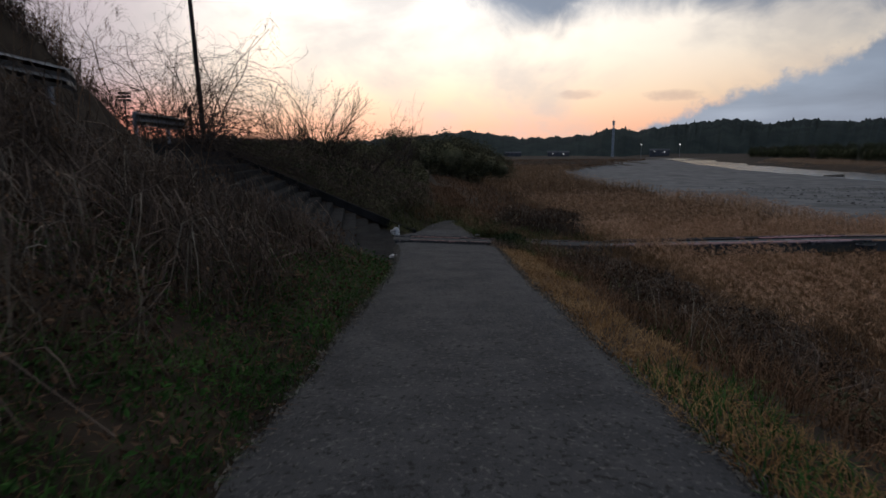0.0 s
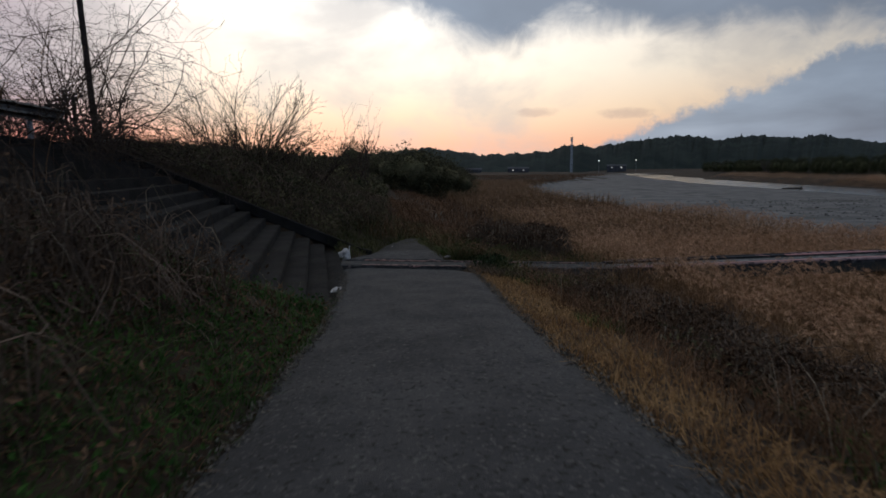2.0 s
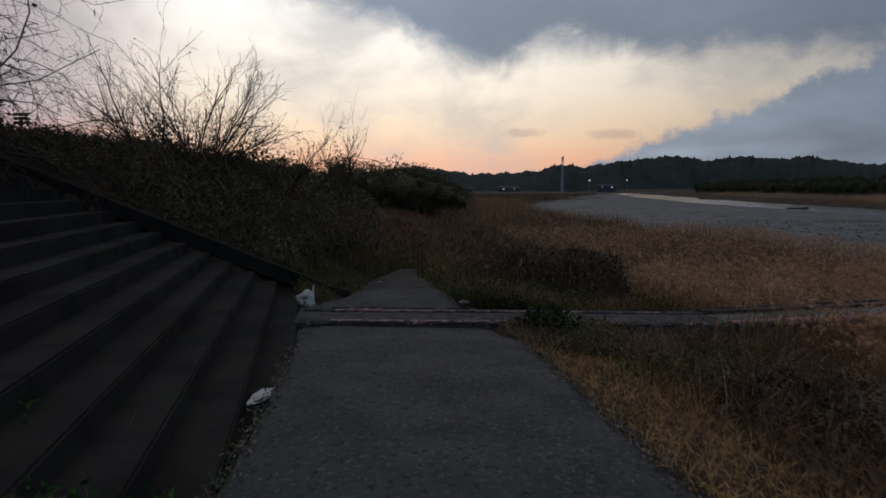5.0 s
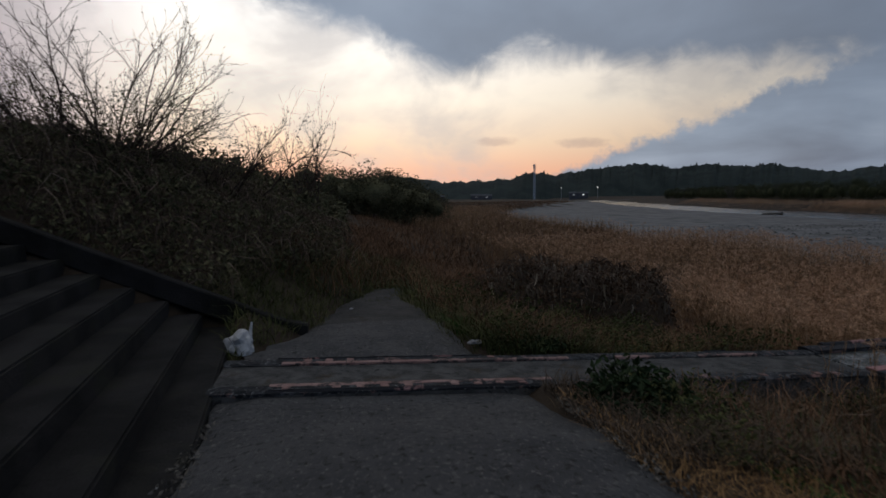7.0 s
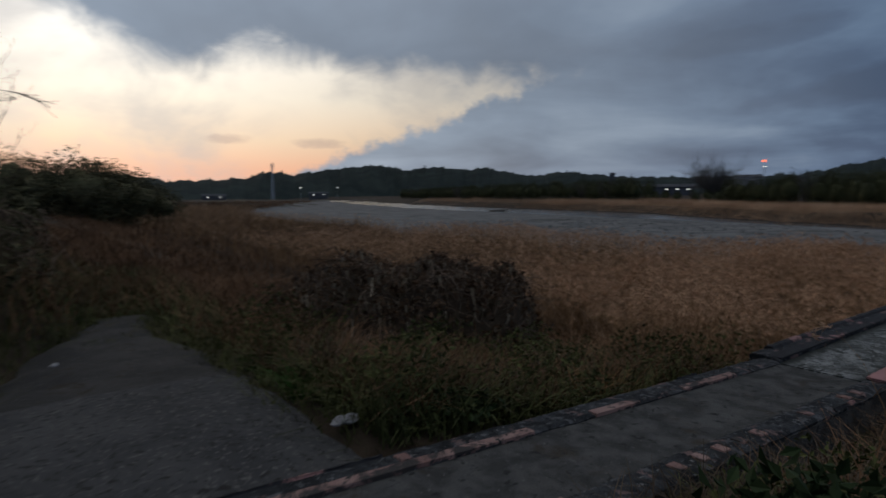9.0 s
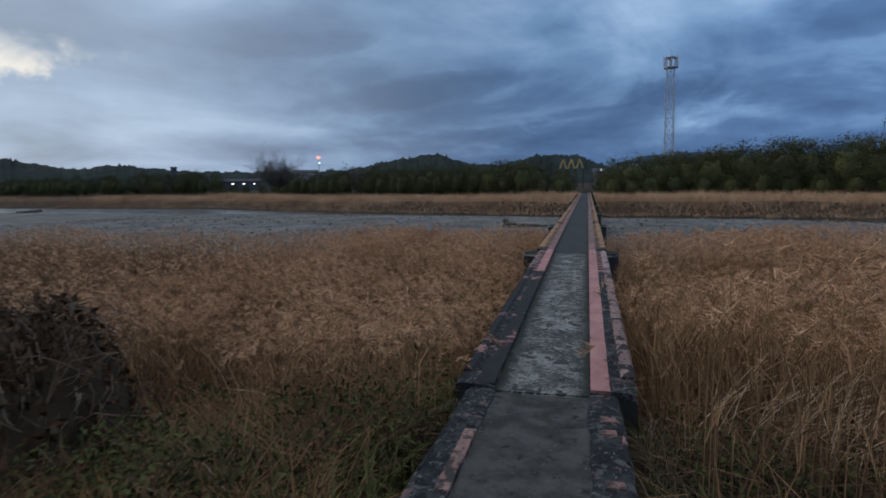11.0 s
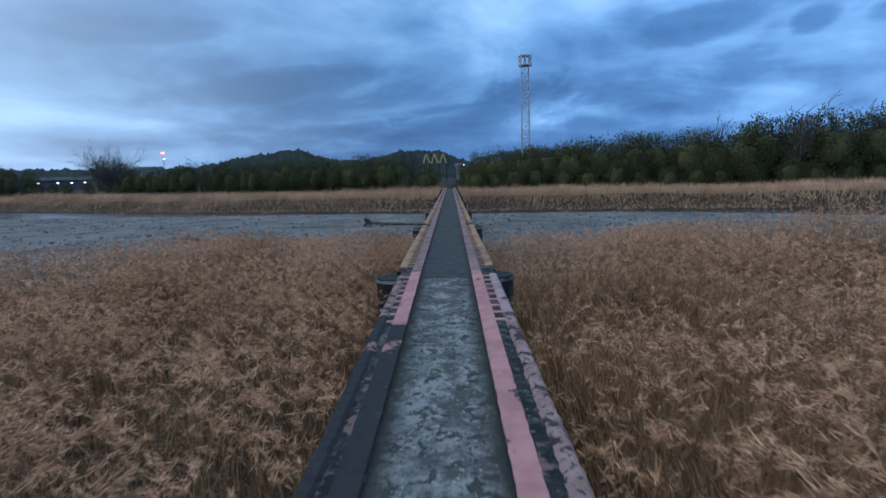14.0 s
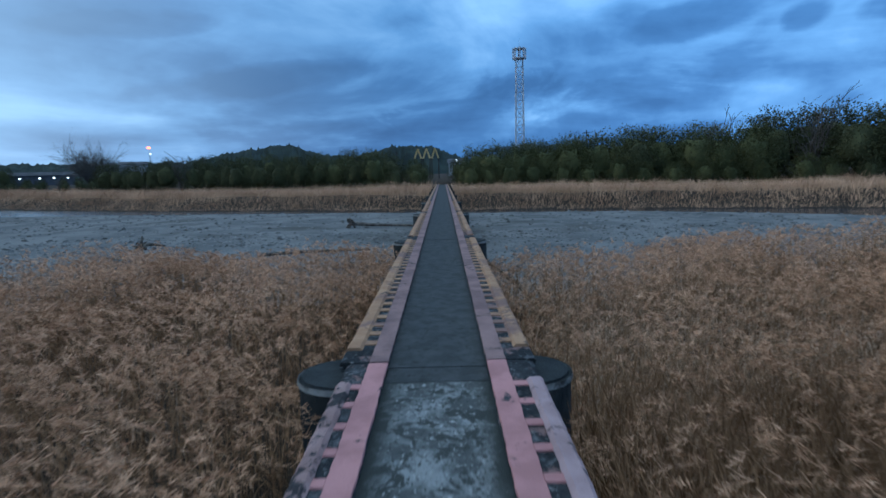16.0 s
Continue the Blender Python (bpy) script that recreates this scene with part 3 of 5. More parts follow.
def footbridge():
    root = tagged(new("footbridge"), "low narrow concrete footbridge with faded red and yellow painted edges", "bridge")
    ends = [6.75] + [X1 + SPAN * i for i in range(LAST)]
    ends.insert(0, -0.45)
    for i in range(len(ends) - 1):
        a, b = ends[i] + 0.01, ends[i + 1] - 0.01
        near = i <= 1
        W0, W1, W2, W3 = (0.34, 0.415, 0.50, 0.56) if i == 0 else WIDTHS
        rise = math.atan2(deck_z(b) - deck_z(a), b - a)
        tilt = Matrix.Translation((0, 0, deck_z(a))) @ Matrix.Translation((a, 0, 0)) @ Matrix.Rotation(-rise, 4, "Y") @ Matrix.Translation((-a, 0, 0))
        if i == 0:
            tilt = Matrix.Translation((b, 0, 0)) @ Matrix.Rotation(0.0105, 4, "Z") @ Matrix.Translation((-b, 0, 0)) @ tilt
        top = 0.0
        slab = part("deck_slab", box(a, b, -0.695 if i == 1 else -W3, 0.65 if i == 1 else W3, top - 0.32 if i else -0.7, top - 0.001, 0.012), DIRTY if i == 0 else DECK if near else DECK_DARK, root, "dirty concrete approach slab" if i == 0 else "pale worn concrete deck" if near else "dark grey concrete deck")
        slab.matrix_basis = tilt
        for s in (1, -1):
            if i == 1:
                W2, W3 = (0.56, 0.66) if s > 0 else (0.59, 0.70)
            lo, hi = sorted((s * W0, s * W3))
            rise_z = 0.0 if i else -0.022
            strip = lumpy_kerb(a, b, lo, hi, 0.0, 0.045 + rise_z) if near else box(a, b, lo, hi, 0.0, 0.045, 0.008)
            kerb = part("kerb", strip, KERB_TAR, root, "black stained kerb strip" if i else "dirty worn kerb strip")
            kerb.matrix_basis = tilt
            lo, hi = sorted((s * W0, s * W1))
            if i == 0:
                for p, q in ((0.15, 3.4), (4.0, 4.5), (5.1, 5.9)) if s > 0 else ((0.1, 2.9),):
                    part("inner_stripe", ragged(p, q, lo, hi, 0.0, 0.028), PALE_STRIPE, kerb, "bleached red painted stripe")
            elif i == 1 and s > 0:
                part("inner_stripe", box(a + 0.02, b - 2.9, lo - 0.002, hi + 0.002, 0.03, 0.05, 0.004), PINK_FLAKED, kerb, "flaked red painted stripe, mostly worn away")
                part("inner_stripe", ragged(b - 2.9, b - 0.01, lo, hi, 0.03, 0.052), PINK, kerb, "faded red painted stripe")
            else:
                part("inner_stripe", ragged(a, b, lo, hi, 0.03, 0.052), PINK if i == 1 else PINK_DULL, kerb, "faded red painted stripe")
            lo, hi = sorted((s * W2, s * W3))
            if i == 0:
                lo, hi = sorted((s * (W3 - 0.04), s * (W3 - 0.004)))
                for p, q in ((0.1, 2.4), (5.3, 5.6)) if s > 0 else ((0.1, 2.6), (5.6, 6.15)):
                    part("edge_bar", ragged(p, q, lo, hi, 0.0, 0.036, 0.006, True), PINK_FLAKED, kerb, "worn painted edge bar")
            else:
                if i == 1:
                    part("edge_bar", ragged(b - 2.6, b - 0.42, lo, hi, 0.02, 0.074, 0.004, True), PINK_BAR if s < 0 else BAR_FLAKED, kerb, "pale pink painted edge bar")
                part("edge_bar", ragged(a + 0.3, b - (2.62 if i == 1 else 0.25), lo, hi, 0.02, 0.068, 0.008 if i == 1 else 0.004, True), YELLOW if i > 1 else PINK_FLAKED if s > 0 else BAR_FLAKED, kerb, "worn painted edge bar")
            if i < 5:
                x = b - 0.5 if i else 2.45 if s > 0 else 6.2
                stop = a + 0.2 if i >= 2 else b - 3.0 if i == 1 else 0.2
                lo, hi = sorted((s * (W1 - 0.004), s * (W2 + 0.004)))
                while x > stop:
                    if i or (random.random() > 0.25 and not 2.7 < x < 3.5):
                        part("rung", box(x, x + (0.115 if i >= 2 else 0.08), lo, hi, 0.03 if i else 0.0, 0.054 + rise_z, 0.004), YELLOW if i >= 2 else PINK if i == 1 else PALE_STRIPE, kerb)
                    x -= 0.29 if i else 0.23
        if i == 1:
            band = part("joint_band", box(b - 0.28, b, -W0 + 0.004, W0 - 0.004, -0.02, 0.003, 0.002), DECK_DARK, root, "dark filled strip along the deck joint")
            band.matrix_basis = tilt
    for i in range(LAST):
        x = X1 + SPAN * i
        bm = bmesh.new()
        outline = []
        for s in (1, -1):
            for j in range(13):
                a = math.pi * j / 12
                outline.append((x + s * 0.33 * math.cos(a), s * (0.65 + 0.34 * math.sin(a)) + 0.02))
        lowr = [bm.verts.new((p[0], p[1], -0.72)) for p in outline]
        topr = [bm.verts.new((p[0], p[1], -0.02)) for p in outline]
        for j in range(len(outline)):
            q = (j + 1) % len(outline)
            bm.faces.new((lowr[j], lowr[q], topr[q], topr[j]))
        bm.faces.new(lowr[::-1])
        bm.faces.new(topr)
        bmesh.ops.bevel(bm, geom=[e for e in bm.edges if e.verts[0].co.z > -0.1 and e.verts[1].co.z > -0.1], offset=0.02, segments=2, affect="EDGES")
        part("pier_cap", bm, CAP, root, "round-ended dark concrete pier cap")
        if i < 4:
            rim = [(x + (p[0] - x) * 1.03, p[1] * 1.012) for p in outline]
            v = [(p[0], p[1], z) for z in (-0.075, -0.03) for p in rim]
            n = len(rim)
            part("pale_rim", mesh_np("pale_rim", v, [(j, (j + 1) % n, n + (j + 1) % n, n + j) for j in range(n)], RIM), RIM, root, "pale worn rim of the pier cap")
        bm = bmesh.new()
        for y in (-0.45, 0.45):
            beam(bm, (x, y, -2.8), (x, y, -0.7), 0.2, 0.2, 14)
        part("pier", bm, CONCRETE, root, "round concrete pier columns")
    return root


footbridge()


# ---- stepped revetment ----
def stepped_bank():
    root = tagged(new("stepped_revetment"), "stained concrete stepped revetment, dimmed in its colour, beside the path", "steps", kind="structure")
    m = pose(-0.44, 0, 0, 0, 0, 6.0)
    for k in range(16):
        z = 0.2 * (k + 1)
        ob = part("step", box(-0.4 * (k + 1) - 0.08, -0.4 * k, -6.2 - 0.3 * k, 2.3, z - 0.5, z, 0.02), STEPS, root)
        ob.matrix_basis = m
    bm = bmesh.new()
    prof = [(1.0, -0.25), (1.0, 0.14), (0.75, 0.19), (-6.6, 3.50), (-6.6, 3.2)]
    lo = [bm.verts.new((p[0], 2.3, p[1])) for p in prof]
    hi = [bm.verts.new((p[0], 2.52, p[1])) for p in prof]
    for j in range(len(prof)):
        q = (j + 1) % len(prof)
        bm.faces.new((lo[j], lo[q], hi[q], hi[j]))
    bm.faces.new(lo[::-1])
    bm.faces.new(hi)
    bmesh.ops.recalc_face_normals(bm, faces=bm.faces)
    bmesh.ops.bevel(bm, geom=bm.edges[:], offset=0.02, segments=1, affect="EDGES")
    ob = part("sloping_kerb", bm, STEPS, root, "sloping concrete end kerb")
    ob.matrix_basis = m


stepped_bank()

# ---- guardrails, pole and posts on the levee ----
def guardrail(y0, y1, x, z, curved=False):
    root = tagged(new("guardrail"), "grey galvanised steel guardrail along the levee road", "guardrail", "guardrails")
    bm = bmesh.new()
    prof = [(0.0, -0.17), (0.05, -0.12), (0.05, -0.06), (0.0, 0.0), (0.05, 0.06), (0.05, 0.12), (0.0, 0.17)]
    n = 24
    rows = []
    for i in range(n + 1):
        u = i / n
        y = y0 + (y1 - y0) * u
        off = 0.5 * max(0.0, u - 0.88) ** 2 * 60 if curved else 0.0
        rows.append([bm.verts.new((x + p[0] - off * 0.5, y, z - 0.17 + p[1] - off * 0.35)) for p in prof])
    for a, b in zip(rows, rows[1:]):
        for j in range(len(prof) - 1):
            bm.faces.new((a[j], a[j + 1], b[j + 1], b[j]))
    bmesh.ops.solidify(bm, geom=bm.faces[:], thickness=0.012)
    part("rail", bm, STEEL, root)
    y = y0 + 0.2
    while y < y1:
        part("post", beam(bmesh.new(), (x - 0.08, y, z - 1.4), (x - 0.08, y, z + 0.02), 0.06, 0.06, 10), STEEL, root)
        y += 2.0
    return root


guardrail(-3.3, 0.15, -6.9, 4.02)
guardrail(-13.5, -8.4, -5.3, 4.35, True)
guardrail(2.9, 22.0, -7.4, 3.55)

pole = tagged(new("utility_pole"), "tall dark slim utility pole on the levee", "pole")
part("shaft", beam(bmesh.new(), (-7.16, 2.4, 2.6), (-7.5, 2.4, 12.6), 0.085, 0.06, 12), POLE, pole)
part("crossbar", beam(bmesh.new(), (-7.45, 2.35, 3.95), (-6.7, 2.35, 3.9), 0.035, 0.035, 6), POLE, pole)
stake = tagged(new("marker_post"), "short dark post beside the utility pole", "post")
part("shaft", beam(bmesh.new(), (-7.3, 1.6, 2.6), (-7.32, 1.6, 4.5), 0.05, 0.05, 8), POLE, stake)
flood = tagged(new("floodlight_mast"), "distant floodlight mast with a cluster of lamps", "light mast")
fx, fy = -46.0, 78.0
part("mast", beam(bmesh.new(), (fx, fy, 0), (fx, fy, 11.8), 0.18, 0.12, 8), POLE, flood)
for i in range(3):
    for j in (-1, 0, 1):
        part("lamp_head", box(fx + j * 0.7 - 0.26, fx + j * 0.7 + 0.26, fy - 0.2, fy + 0.2, 11.0 + i * 0.55, 11.4 + i * 0.55, 0.04), POLE, flood)


# ---- dry grass, reeds and vines ----
def stuff(name, sets, mat, label, category):
    v, f = joined(sets)
    return tagged(part(name, mesh_np(name, v, f, mat), mat), label, category, kind="stuff")


def on_ground(x, y):
    return np.stack([x, y, ground(x, y) - 0.08], 1)


def deck_clear(x, y):
    return (np.abs(y) > 0.82) | (x < -0.6)


def plume_arrays(tip, heading, per, wide):
    """Nodding feathery seed heads: fine strands along a drooping axis from each stem tip."""
    i = np.repeat(np.arange(len(tip)), per)
    m = len(i)
    length = rng.uniform(0.13, 0.24, len(tip))[i]
    u = rng.uniform(0.0, 1.0, m)
    a = heading[i]
    out = np.stack([np.cos(a), np.sin(a), np.zeros(m)], 1)
    root = tip[i] + out * (0.75 * length * u)[:, None]
    root[:, 2] += length * (0.35 * u - 0.75 * u * u) - 0.02
    root += rng.normal(0, 0.008, (m, 3)) * wide ** 0.5
    b = a + rng.normal(0, 0.75, m)
    reach = rng.uniform(0.035, 0.085, m) * (1.15 - 0.5 * u) * min(wide, 2.0) ** 0.5
    d = np.stack([np.cos(b), np.sin(b), rng.normal(-0.15, 0.55, m)], 1) * reach[:, None]
    side = np.cross(d, rng.normal(0, 1, (m, 3)))
    side /= np.linalg.norm(side, axis=1, keepdims=True) + 1e-9
    side *= (rng.uniform(0.004, 0.0085, m) * wide)[:, None]
    v = np.stack([root - side * 0.5, root + side * 0.5, root + d + side * 0.2, root + d - side * 0.2], 1).reshape(-1, 3)
    return v, np.arange(m * 4).reshape(m, 4)


def reed_set(x, y, hmin, hmax, plume_n, leaf_n, wide):
    n = len(x)
    p = on_ground(x, y)
    h = rng.uniform(hmin, hmax, n) * (1 + 0.16 * wave(x, y, 1.1, 4.0) + 0.1 * wave(x, y, 3.1, 1.0))
    near = smooth(np.abs(y), 0.8, 2.2)
    h *= np.where((y < 0) & (x > 12), 0.78 + 0.22 * near, np.where(y < 0, 1.06 + 0.08 * smooth(y, -4.0, -2.5) * smooth(x, 15, 12), 0.9 + 0.1 * near))
    hd = rng.normal(-0.4, 1.3, n) + 1.2 * wave(x, y, 0.7, 1.0)
    lean = np.abs(rng.normal(0.12, 0.16, n))
    v, f, tip = blade_arrays(p, h, np.full(n, 0.0065 * wide), lean, hd, 3)
    stems, plumes = [(v, f)], []
    for k in range(leaf_n):
        u = rng.uniform(0.1, 0.7, n)
        q = p + (tip - p) * (u * np.sqrt(u))[:, None]
        q[:, 2] = p[:, 2] + (tip[:, 2] - p[:, 2]) * u
        v, f, _ = blade_arrays(q, rng.uniform(0.18, 0.4, n), rng.uniform(0.006, 0.0125, n) * wide, rng.uniform(0.4, 1.6, n), rng.uniform(0, 6.28, n), 2)
        stems.append((v, f))
    has = rng.random(n) < np.where(y < 0, 0.7, 0.9)
    plumes.append(plume_arrays(tip[has], hd[has], plume_n, wide))
    return stems, plumes


def reed_keep(x, y):
    south = (y < 0) & (x > 5.6 - 0.3 * np.maximum(-y - 2, 0) * -1.0)
    north = (y > 0) & (x > 5.7 + 1.0 * np.clip(y - 1.2, 0, 2.6))
    return deck_clear(x, y) & (south | north) & (x < gravel_x(y) + 0.5 + 0.6 * wave(x, y, 1.0, 9.0))


S, P = [], []
for x0, x1, y0, y1, n, pl, lf, wd in ((5.5, 27, -10, 10, 30000, 24, 2, 1.0), (6, 32, -26, -5, 12000, 8, 1, 1.9), (6, 30, 5, 26, 12000, 8, 1, 1.9)):
    x, y = scatter(x0, x1, y0, y1, n, reed_keep)
    if wd == 1.0:
        thin = rng.random(len(x)) < smooth(np.abs(y), 10.0, 5.5)
        x, y = x[thin], y[thin]
    s, p = reed_set(x, y, 0.95, 1.4, pl, lf, wd)
    S += s
    P += p
x, y = scatter(6, 45, 26, 130, 15000, reed_keep)
s, p = reed_set(x, y, 0.9, 1.4, 2, 1, 5.0)
S += s
P += p
x, y = scatter(6, 50, -90, -26, 9000, reed_keep)
s, p = reed_set(x, y, 0.9, 1.4, 2, 1, 5.0)
S += s
P += p
stuff("reed_stems", S, REED, "dense dry straw-coloured reed stems and leaves", "reeds")
stuff("reed_plumes", P, PLUME, "fluffy tan seed plumes of dry reeds", "reed plumes")

# tall dry grass leaning over the bridge edge
x, y = scatter(6.5, 23, -6.5, -1.0, 5200)
p = on_ground(x, y)
v, f, _ = blade_arrays(p, rng.uniform(0.7, 1.15, len(x)), np.full(len(x), 0.011), rng.uniform(0.5, 1.4, len(x)), rng.normal(-1.5, 0.8, len(x)), 4)
stuff("bent_straw", [(v, f)], STRAW, "bent pale straw beside the bridge", "grass")

x, y = scatter(7.2, 23, -9.0, -1.15, 1100)
v, f, _ = blade_arrays(on_ground(x, y), rng.uniform(0.8, 1.4, len(x)), rng.uniform(0.005, 0.011, len(x)), rng.uniform(0.15, 0.9, len(x)), rng.normal(-2.2, 0.9, len(x)), 5, 2.2)
w, y2 = scatter(6.8, 20, 1.1, 7.0, 420)
w, g, _ = blade_arrays(on_ground(w, y2), rng.uniform(0.7, 1.25, len(w)), rng.uniform(0.008, 0.015, len(w)), rng.uniform(0.2, 0.9, len(w)), rng.normal(2.2, 0.9, len(w)), 5, 2.2)
stuff("pale_reed_blades", [(v, f), (w, g)], STRAW, "long pale dead reed blades among the stems", "reeds")

# verge and field beside the path
x, y = scatter(2.0, 4.6, -24, -1.0, 34000, lambda x, y: (x > path_right(y) - 0.05 + 0.06 * wave(x, y, 3)) & (x < path_right(y) + 0.75 + 0.03 * (y + 20) + 0.3 * wave(x, y, 1)))
v, f, _ = blade_arrays(on_ground(x, y), rng.uniform(0.06, 0.2, len(x)), np.full(len(x), 0.009), rng.uniform(0.3, 1.5, len(x)), rng.uniform(0, 6.28, len(x)), 2)
stuff("verge_grass", [(v, f)], ORANGE_GRASS, "short dry orange grass along the path edge", "grass")
x, y = scatter(2.0, 8.0, -24, -1.0, 42000, lambda x, y: deck_clear(x, y) & (((x > path_right(y) + 0.8) & (wave(x, y, 0.6, 5.0) > 0.35)) | ((y < -14) & (x > path_right(y)) & (x < path_right(y) + 1.1 + 0.3 * wave(x, y, 1, 2)) & (wave(x, y, 0.9, 1) > -0.35))))
v, f, _ = blade_arrays(on_ground(x, y), rng.uniform(0.08, 0.25, len(x)), np.full(len(x), 0.013), rng.uniform(0.3, 1.4, len(x)), rng.uniform(0, 6.28, len(x)), 2)
stuff("green_tufts", [(v, f)], GREEN, "low green grass tufts in the dry field", "grass")
sets = []
for x0, x1, y0, y1, n, wd in ((3.2, 11, -24, -0.9, 34000, 1.0), (9, 26, -30, -4, 16000, 2.0), (3, 11, 1.2, 14, 16000, 1.2), (2, 26, 12, 70, 24000, 3.0), (2, 60, 60, 170, 16000, 6.0), (2, 130, 150, 300, 12000, 14.0), (10, 45, -70, -28, 8000, 4.0)):
    x, y = scatter(x0, x1, y0, y1, n, lambda x, y: (x > path_right(y) + (0.9 if y0 < 0 else 0.25) + 0.3 * wave(x, y, 0.9)) & deck_clear(x, y) & (x < gravel_x(y)))
    m = len(x)
    hh = rng.uniform(0.25, 0.75, m) * (1 + 0.45 * wave(x, y, 0.55, 6.0)) * (0.55 + 0.45 * smooth(x - path_right(y), 0.8, 3.5))
    v, f, _ = blade_arrays(on_ground(x, y), hh, np.full(m, 0.012 * wd), rng.uniform(0.2, 1.2, m), rng.uniform(0, 6.28, m), 2)
    sets.append((v, f))
stuff("dry_field_grass", sets, BROWN, "tangled dry brown grass of the floodplain", "grass")


def vine_paths(x, y, rise, reach, k=5, z=None):
    """Arching and trailing stems that start at x, y."""
    n = len(x)
    p = np.zeros((n, k, 3))
    z0 = ground(x, y) - 0.05 if z is None else z
    hd = rng.uniform(0, 6.28, n)
    top, far = rise * rng.uniform(0.4, 1.2, n), reach * rng.uniform(0.4, 1.3, n)
    bend = rng.normal(0, 0.9, n)
    for i in range(k):
        s = i / (k - 1)
        a = hd + bend * s
        p[:, i, 0] = x + far * s * np.cos(a)
        p[:, i, 1] = y + far * s * np.sin(a)
        p[:, i, 2] = z0 + top * np.sin(np.pi * min(1, 0.15 + 0.8 * s)) + rng.normal(0, 0.03, n)
    p[:, 0, 2] = z0
    return p


def leaf_arrays(c, size):
    """Small crumpled leaves: two hinged triangles-pairs about each centre c (n, 3)."""
    n = len(c)
    a, b = rng.normal(0, 1, (n, 3)), rng.normal(0, 1, (n, 3))
    a /= np.linalg.norm(a, axis=1, keepdims=True)
    b = np.cross(a, b)
    b /= np.linalg.norm(b, axis=1, keepdims=True)
    a, b = a * size[:, None], b * size[:, None] * 0.6
    fold = np.cross(a, b) / size[:, None] * 0.5
    v = np.stack([c - a, c + b * 0.8 + fold, c + a, c - b * 0.8 + fold], 1).reshape(-1, 3)
    f = np.arange(n * 4).reshape(n, 4)
    return v, f


def tubes(p, r0):
    n, k, _ = p.shape
    r = (np.asarray(r0)[:, None] if np.ndim(r0) else np.full((n, 1), r0)) * np.linspace(1, 0.45, k)[None, :]
    return tube_arrays(p, r)


# left bank
def off_steps(x, y, margin):
    """True where nothing may hang over the stepped revetment."""
    along, out = (x + 0.44) * -0.1045 + y * 0.9945, -(x + 0.44) * 0.9945 - y * 0.1045
    return (along < -6.2 - 0.75 * out - margin) | (along > 2.4 + margin) | (out > 6.4) | (out < -0.2)



x, y = scatter(-4.2, 0.2, -21, -4.2, 70000, lambda x, y: (x < path_left(y) + 0.02 + 0.05 * wave(x, y, 3)) & (path_left(y) - x < 2.0 + 0.9 * wave(x, y, 0.6, 3.0)) & ((wave(x, y, 1.1, 6.0) > -0.35) | (path_left(y) - x < 0.5)))
v, f, _ = blade_arrays(on_ground(x, y), rng.uniform(0.05, 0.17, len(x)) * (1 + 0.5 * wave(x, y, 1.6, 1.0)), np.full(len(x), 0.010), rng.uniform(0.3, 1.7, len(x)), rng.uniform(0, 6.28, len(x)), 2)
stuff("bank_grass", [(v, f)], GREEN, "green grass at the foot of the bank", "grass")
sets = []
for x0, x1, y0, y1, n, r in ((-9.5, 0, -22, -3.5, 6500, 0.006), (-7.0, -1.2, -14, -6.5, 2600, 0.0055), (-9.5, 1.2, 2.5, 14, 2600, 0.008), (-9.5, 1.6, 14, 40, 1200, 0.016), (-8, -2.5, -7, 2.5, 90, 0.007)):
    x, y = scatter(x0, x1, y0, y1, n, (lambda x, y: (x < path_left(y) - 1.0 + 0.7 * wave(x, y, 0.8)) & off_steps(x, y, 0.35) & ~((x < -5.0) & (y > -4.8) & (y < 1.5))) if y1 != 2.5 else (lambda x, y: x < -4.6))
    sets.append(tubes(vine_paths(x, y, 0.5 if r != 0.0055 else 0.7, 0.65), rng.uniform(0.4, 1.6, len(x)) * r))
x, y = scatter(-6.5, -0.9, -20, -6.8, 420, lambda x, y: (x < path_left(y) - 0.9) & off_steps(x, y, 0.3))
stuff("pale_twigs", [tubes(vine_paths(x, y, 0.75, 0.55), rng.uniform(0.5, 1.3, len(x)) * 0.006)], PALE_LEAF, "bleached dead twigs standing out of the bank vines", "twigs")
x, y = scatter(2.9, 9, -22, -2, 1500, lambda x, y: (x > path_right(y) + 1.6) & (wave(x, y, 0.5, 8.0) > -0.1))
sets.append(tubes(vine_paths(x, y, 0.5, 0.8), rng.uniform(0.5, 1.4, len(x)) * 0.005))
stuff("dead_vines", sets, VINE, "tangle of dead grey vines over the bank", "vines")
sets = []
for x0, x1, y0, y1, n, s0 in ((-9.5, -0.4, -22, -4.5, 44000, 0.03), (-9, -4.5, -6, -4, 1500, 0.05)):
    x, y = scatter(x0, x1, y0, y1, n, (lambda x, y: (x < path_left(y) - 0.8 + 0.6 * wave(x, y, 0.8)) & off_steps(x, y, 0.1)))
    z = ground(x, y) + rng.uniform(0, 1, len(x)) ** 1.5 * (0.45 + 0.25 * wave(x, y, 0.7, 2.0)) * (1.0 if y0 < 2 else 1.9)
    sets.append(leaf_arrays(np.stack([x, y, z], 1), rng.uniform(0.5, 1.4, len(x)) * s0))
x, y = scatter(-4.5, 0.1, -21, -4.6, 9000, lambda x, y: x < path_left(y) - 0.05)
sets.append(leaf_arrays(np.stack([x, y, ground(x, y) + rng.uniform(-0.04, 0.1, len(x))], 1), rng.uniform(0.015, 0.045, len(x))))
stuff("withered_leaves", sets, DEAD_LEAF, "withered brown leaves covering the bank", "leaves")
